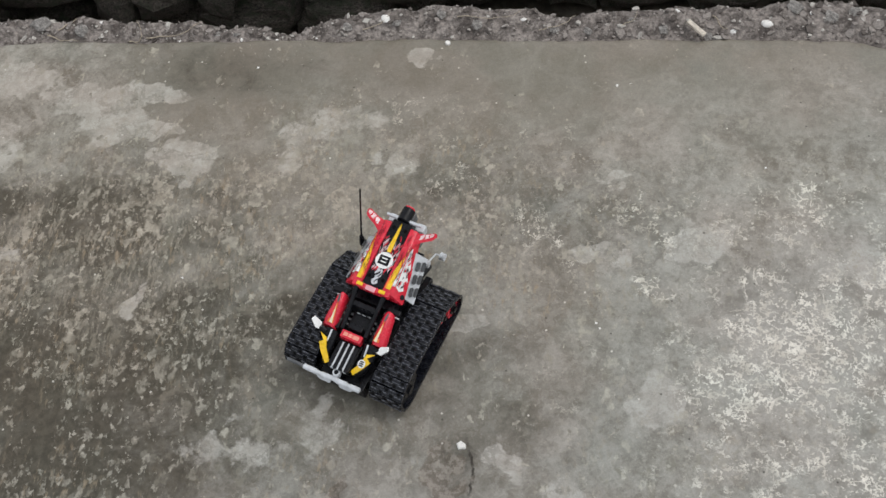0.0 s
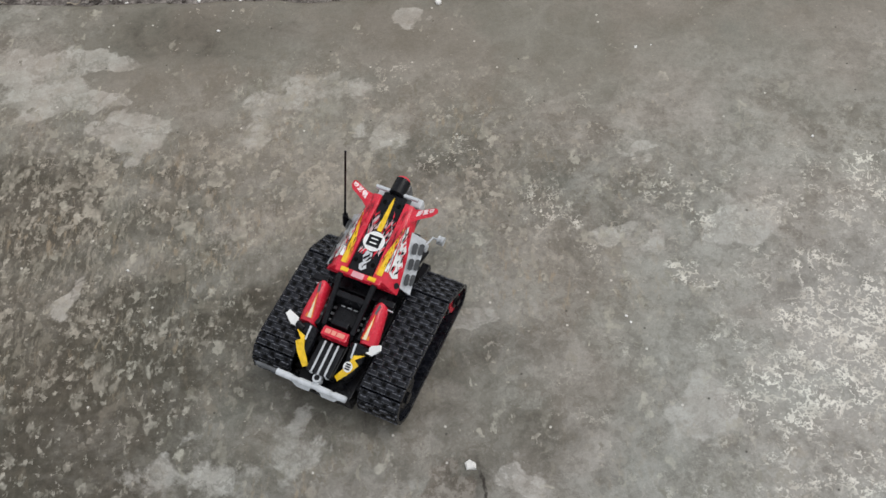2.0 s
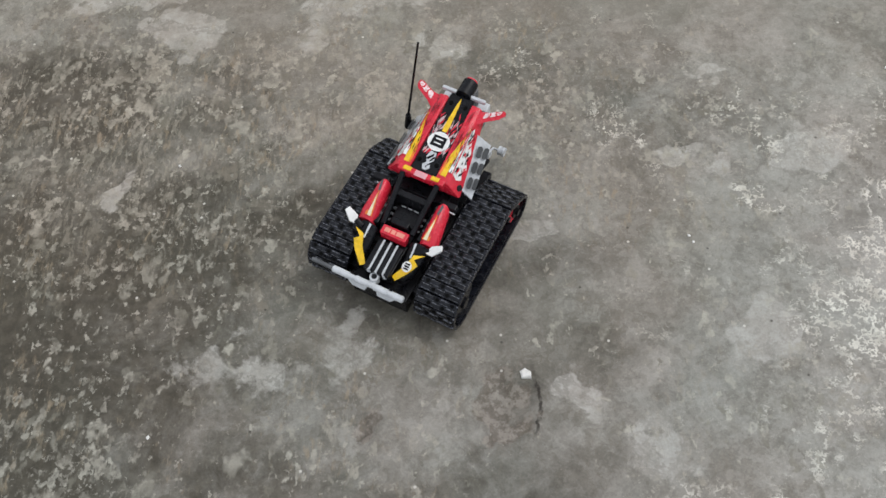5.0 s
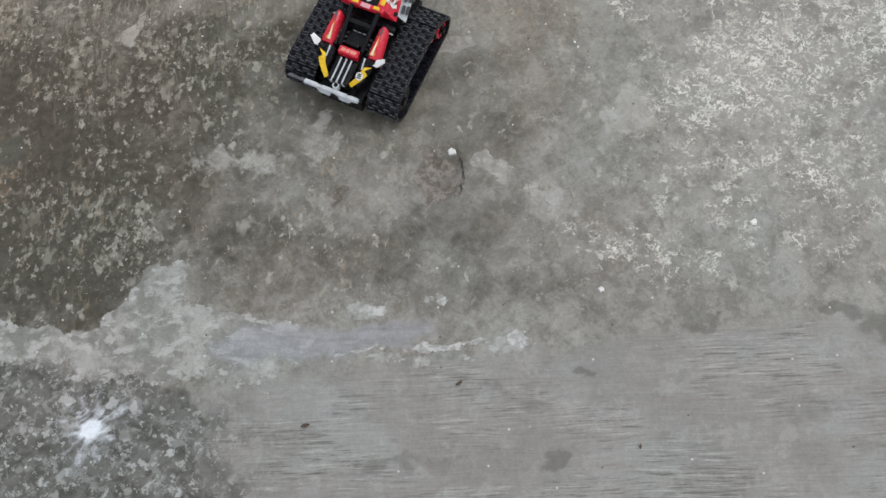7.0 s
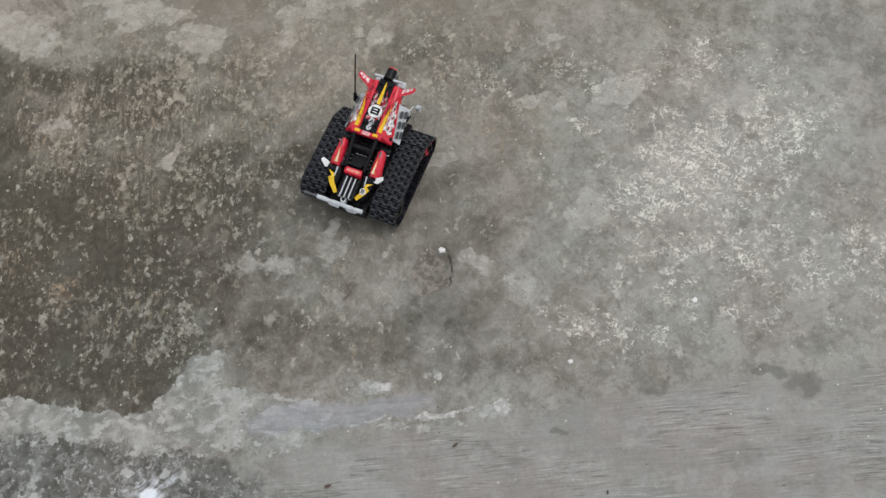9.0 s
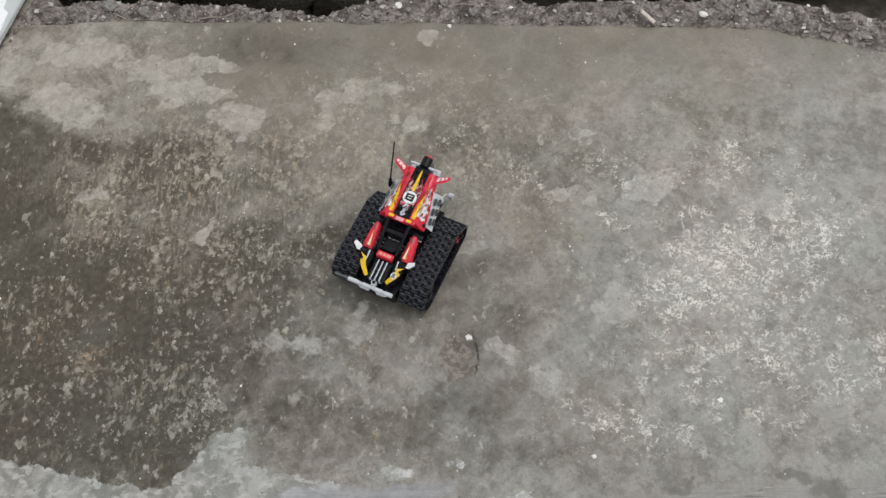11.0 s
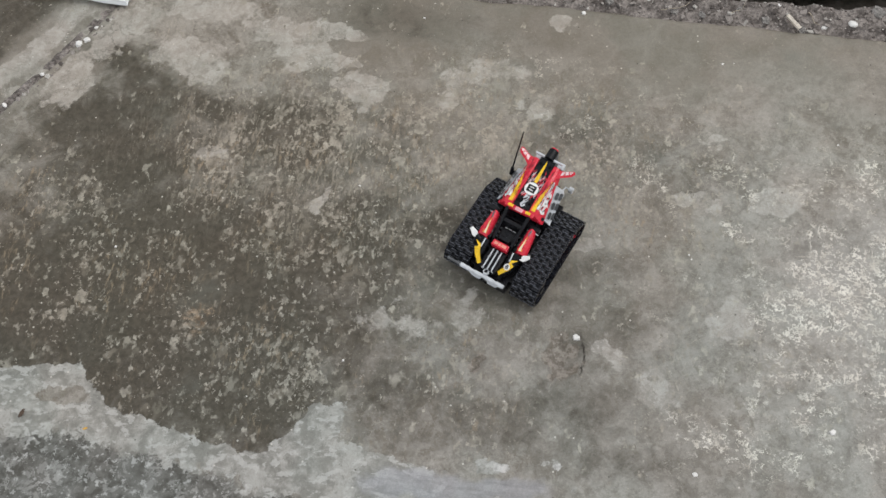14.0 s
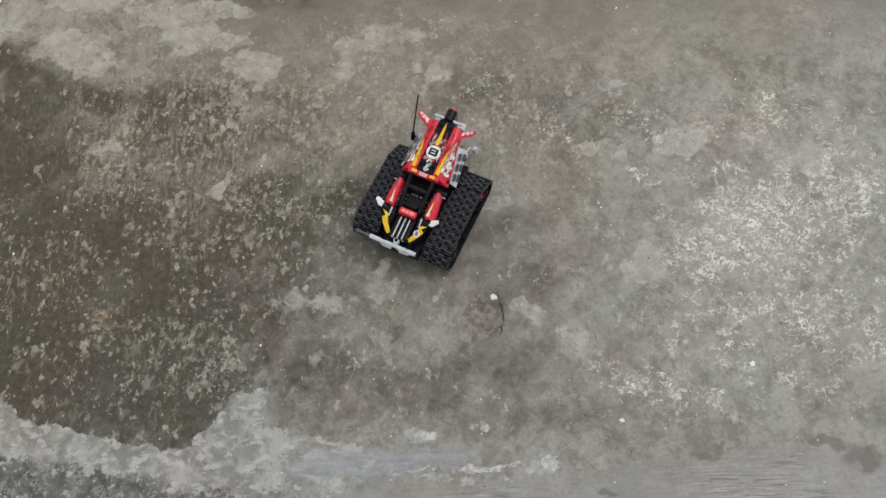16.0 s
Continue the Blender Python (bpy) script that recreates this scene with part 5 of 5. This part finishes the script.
build_toy(pose(-0.068, 0.470, 0.0012, 0, 0, -116.3) @ Matrix.Scale(0.955, 4))


# ---- litter: stones, chips, twigs and a plastic sack ----
def lay(x, y):
    """Height of the ground at a place."""
    if y > far_edge(np.array([x]))[0]:
        return float(dirt_height(np.array([x]), np.array([y]))[0])
    return 0.0


def stone_thing(name, label, category, x, y, sx, sy, sz, material, turn=0.0, group="", rough=0.22, detail=2, lift=0.25):
    bm = bmesh.new()
    rock(bm, Matrix(), sx, sy, sz, rough, detail)
    ob = part(name, bm, material, None, "", True)
    ob.matrix_world = pose(x, y, lay(x, y) + sz * lift, 0, 0, turn)
    return tagged(ob, label, category, group)


def chip_thing(label, x, y, k, group):
    """A flat broken chip with straight edges and a sloping top."""
    bm = bmesh.new()
    n = random.choice((4, 5, 5, 6))
    ring = [(k * math.cos(q) * random.uniform(0.75, 1.1), k * 0.85 * math.sin(q) * random.uniform(0.75, 1.1)) for q in (6.283 * (i + random.uniform(-0.22, 0.22)) / n for i in range(n))]
    tilt = random.uniform(-0.2, 0.2)
    loft(bm, [[(a, b, -0.1 * k) for a, b in ring], [(a * 0.96, b * 0.96, k * (0.35 + tilt * a / k)) for a, b in ring], [(a * 0.7, b * 0.7, k * (0.55 + tilt * a / k)) for a, b in ring]])
    ob = part("stone_chip", bm, WHITE_STONE)
    ob.matrix_world = pose(x, y, lay(x, y), 0, 0, random.uniform(0, 180))
    return tagged(ob, label, "stone chip", group)


# white chips lying on the slab: x, y, size in millimetres
for x, y, mm in ((0.019, 0.349, 5.8), (0.328, 0.254, 4.6), (0.166, 0.189, 4.0), (0.007, 0.861, 4.4), (0.208, 0.780, 2.6), (-0.231, 0.840, 1.9),
                 (-0.289, 0.548, 2.2), (-0.614, 0.431, 2.4), (0.160, 0.475, 1.8), (0.163, 0.469, 1.6), (0.224, 0.782, 1.4), (-0.275, 0.295, 1.9), (0.36, 0.655, 1.9)):
    k = mm / 1000
    chip_thing("small angular white stone chip on the concrete", x, y, k, "white chips on the slab")

# pale pebbles on the dirt strip
for x, y, mm in ((-0.071, 0.900, 6.5), (0.102, 0.890, 3.8), (0.290, 0.885, 3.6), (0.354, 0.853, 4.4), (0.393, 0.857, 7.5), (-0.448, 0.929, 2.6), (-0.341, 0.896, 2.6),
                 (-0.258, 0.889, 2.8), (-0.212, 0.885, 2.6), (0.521, 0.850, 2.8), (0.553, 0.866, 3.2), (0.540, 0.828, 4.0), (0.448, 0.870, 3.2), (-0.16, 0.884, 1.8), (0.04, 0.885, 1.8)):
    k = mm / 1000
    stone_thing("pebble", "smooth white pebble on grey dirt", "pebble", x, y, k, k * random.uniform(0.6, 0.85), k * 0.5, WHITE_STONE, random.uniform(0, 180), "white pebbles in the dirt", 0.15, 2)

for x, y, mm in ((0.272, 0.863, 9), (0.324, 0.850, 7), (-0.056, 0.894, 6), (-0.291, 0.901, 5.5), (-0.265, 0.898, 5), (0.469, 0.862, 10), (0.499, 0.868, 9), (-0.53, 0.930, 14), (-0.474, 0.920, 12),
                 (0.045, 0.885, 8), (0.14, 0.872, 6), (0.43, 0.880, 11), (0.18, 0.868, 7), (-0.12, 0.895, 7), (0.0, 0.905, 8), (0.235, 0.880, 6)):
    k = mm / 1000
    stone_thing("stone", "flat grey stone half sunk in dirt", "stone", x, y, k, k * random.uniform(0.6, 0.85), k * 0.35, GREY_STONE, random.uniform(0, 180), "grey stones in the dirt", 0.3, 2, 0.1)

bm = bmesh.new()
box(bm, -0.016, 0.016, -0.0035, 0.0035, 0.0, 0.004, 0.0009)
for v in bm.verts:
    v.co += 0.0006 * noise.noise_vector(v.co * 300)
ob = part("wood_chip", bm, WOOD_CHIP)
ob.matrix_world = pose(0.308, 0.853, 0.0085, 4, 6, -50) @ Matrix.Scale(0.85, 4)
tagged(ob, "pale splinter of bleached wood on grey dirt", "wood chip")


def twig(x, y, length, turn, bend, r):
    cu = bpy.data.curves.new("root", 'CURVE')
    cu.dimensions, cu.bevel_depth, cu.bevel_resolution = '3D', r, 2
    sp = cu.splines.new('POLY')
    n = 9
    sp.points.add(n - 1)
    for k in range(n):
        t = k / (n - 1)
        a = radians(turn) + bend * (t - 0.5)
        px, py = x + length * t * math.cos(a), y + length * t * math.sin(a) + 0.002 * math.sin(7 * t)
        sp.points[k].co = (px, py, lay(px, py) + r * 0.6 + 0.003, 1)
        sp.points[k].radius = 1 - 0.6 * t
    ob = new("root", cu)
    cu.materials.append(TWIG)
    return tagged(ob, "thin dry pale root lying on dirt", "root", "dry roots")


for row in ((-0.385, 0.900, 0.075, 2, 0.4, 0.0010), (-0.405, 0.893, 0.03, 25, 1.8, 0.0009), (-0.505, 0.920, 0.045, 40, 0.3, 0.0009), (0.02, 0.895, 0.08, -6, 0.3, 0.0007),
            (-0.52, 0.915, 0.045, -25, 0.3, 0.0010), (0.33, 0.872, 0.025, -55, 0.2, 0.0008), (0.12, 0.872, 0.05, 4, 0.6, 0.0007), (0.22, 0.868, 0.03, 30, 0.4, 0.0007), (-0.10, 0.888, 0.04, 12, 0.5, 0.0007)):
    twig(*row)

# grit strewn over the dirt and in the joint
bm = bmesh.new()
for k in range(1000):
    x = random.uniform(-0.85, 0.75)
    w = float(np.interp(x, DIRT_X, DIRT_W))
    y = float(far_edge(np.array([x]))[0]) + random.random() ** 0.8 * w + 0.002
    s = random.choice((0.0009, 0.0012, 0.0017, 0.0024)) * random.uniform(0.7, 1.4)
    rock(bm, Matrix.Translation((x, y, lay(x, y) + s * 0.25)) @ Matrix.Rotation(random.uniform(0, 6), 4, 'Z'), s, s * random.uniform(0.6, 1), s * 0.6, 0.3, 1)
# flat flakes of slate, bark and broken concrete
for k in range(540):
    x = 0.80 - 1.65 * random.random() ** 1.6
    w = float(np.interp(x, DIRT_X, DIRT_W))
    y = float(far_edge(np.array([x]))[0]) + random.random() * w + 0.002
    s = random.choice((0.0022, 0.003, 0.0042, 0.0065 if x > 0.2 else 0.0042)) * random.uniform(0.7, 1.25)
    m = Matrix.Translation((x, y, lay(x, y) + 0.0012)) @ Euler((random.uniform(-0.5, 0.5), random.uniform(-0.5, 0.5), random.uniform(0, 6))).to_matrix().to_4x4()
    n, long = random.randint(4, 6), random.uniform(1.0, 2.0)
    ring = [(s * long * math.cos(q) * random.uniform(0.7, 1), s * math.sin(q) * random.uniform(0.7, 1)) for q in (6.283 * (i + random.uniform(-0.3, 0.3)) / n for i in range(n))]
    loft(bm, [[m @ Vector((a, b, -s * 0.14)) for a, b in ring], [m @ Vector((a * 0.9, b * 0.9, s * 0.14)) for a, b in ring]])
for k in range(150):
    y = random.uniform(0.45, 0.93)
    x = float(joint_x(np.array([y]))[0]) - random.uniform(0.001, 0.009 if y > 0.70 else 0.03)
    s = random.choice((0.0012, 0.0018, 0.0028, 0.004)) * random.uniform(0.7, 1.3)
    rock(bm, Matrix.Translation((x, y, -0.001)) @ Matrix.Rotation(random.uniform(0, 6), 4, 'Z'), s, s * 0.8, s * 0.7, 0.3, 1)
ob = part("gravel", bm, GRIT, None, "", False)
tagged(ob, "loose grey grit and gravel along the slab edge", "gravel", kind="stuff")

# pieces by the side joint
for x, y, sx, sy, sz in ((-0.757, 0.763, 0.0060, 0.0045, 0.0035), (-0.746, 0.771, 0.0052, 0.0038, 0.0035), (-0.842, 0.647, 0.0030, 0.0045, 0.003), (-0.800, 0.705, 0.0032, 0.003, 0.0025), (-0.738, 0.795, 0.0030, 0.0024, 0.0025)):
    stone_thing("stone_chip", "white broken stone piece in the slab joint", "stone chip", x, y, sx, sy, sz, WHITE_STONE, 40, "broken pieces in the joint", 0.3, 2, 0.5)


def build_sack():
    """A folded white plastic sack lying past the corner of the slab."""
    bm = bmesh.new()
    bmesh.ops.create_cube(bm, size=1.0)
    bmesh.ops.subdivide_edges(bm, edges=bm.edges[:], cuts=9, use_grid_fill=True)
    for v in bm.verts:
        x, y, z = v.co
        puff = (1 - (2 * abs(x)) ** 6) * (1 - (2 * abs(y)) ** 6)
        v.co = Vector((x * 0.20, y * 0.20, z * (0.007 + 0.016 * puff)))
        v.co += 0.004 * noise.noise_vector(Vector((x, y, z * 0.3)) * 3.1) + 0.0016 * noise.noise_vector(Vector((x, y, z * 0.3)) * 11.0)
    ob = part("plastic_sack", bm, PAPER, None, "", True)
    # side fold of the white sack, with its shade put into a greyer colour
    bm = bmesh.new()
    loft(bm, [[(0.094, -0.085, 0.003), (0.099, -0.085, 0.002), (0.099, -0.085, -0.006), (0.094, -0.085, -0.006)],
              [(0.090, 0.09, 0.008), (0.124, 0.10, -0.001), (0.126, 0.10, -0.006), (0.090, 0.10, -0.006)]])
    part("side_fold", bm, plain_material("grey_white_plastic", (0.50, 0.52, 0.51), 0.45, 0, 0.06, 20, 0.2), ob, "side fold, its shade painted grey")
    ob.matrix_world = pose(-0.784, 0.948, 0.011, 0, 0, -7)
    return tagged(ob, "white plastic sack lying flat past the slab corner", "sack")


build_sack()


def leaf_bit(x, y, size, turn, material, label):
    """A small curled scrap of leaf."""
    bm = bmesh.new()
    rows = []
    for k in range(6):
        t = k / 5
        w = size * 0.45 * math.sin(math.pi * (0.08 + 0.88 * t))
        c = Vector((size * (t - 0.5) * 2, 0, 0.0015 + 0.35 * size * (t - 0.5) ** 2))
        rows.append([c + Vector((0, w, 0.12 * size)), c + Vector((0, 0, 0.0004)), c + Vector((0, -w, 0.12 * size)), c + Vector((0, 0, -0.0004))])
    loft(bm, rows)
    ob = part("leaf_scrap", bm, material, None, "", True)
    ob.matrix_world = pose(x, y, lay(x, y) + 0.0028, 0, 0, turn)
    return tagged(ob, label, "leaf")


DRY_LEAF = plain_material("dry_leaf", (0.085, 0.055, 0.035), 0.7, 0, 0.3, 150, 0.4)
PETAL = plain_material("yellow_petal", (0.62, 0.36, 0.08), 0.6, 0, 0.2, 150, 0.3)
leaf_bit(-0.588, 0.178, 0.0035, 20, PETAL, "tiny yellow petal scrap on the mortar smear")
leaf_bit(-0.676, 0.190, 0.0065, 70, DRY_LEAF, "small curled brown leaf scrap on mortar")
leaf_bit(0.018, 0.098, 0.0040, 30, DRY_LEAF, "small brown leaf scrap on trowelled concrete")
leaf_bit(-0.135, 0.062, 0.0045, 10, DRY_LEAF, "small brown leaf scrap on trowelled concrete")
leaf_bit(0.19, 0.03, 0.0028, 80, DRY_LEAF, "small brown leaf scrap on trowelled concrete")

leaf_bit(0.270, -0.068, 0.0032, 60, DRY_LEAF, "tiny brown leaf scrap on a white tile").location.z = 0.0195
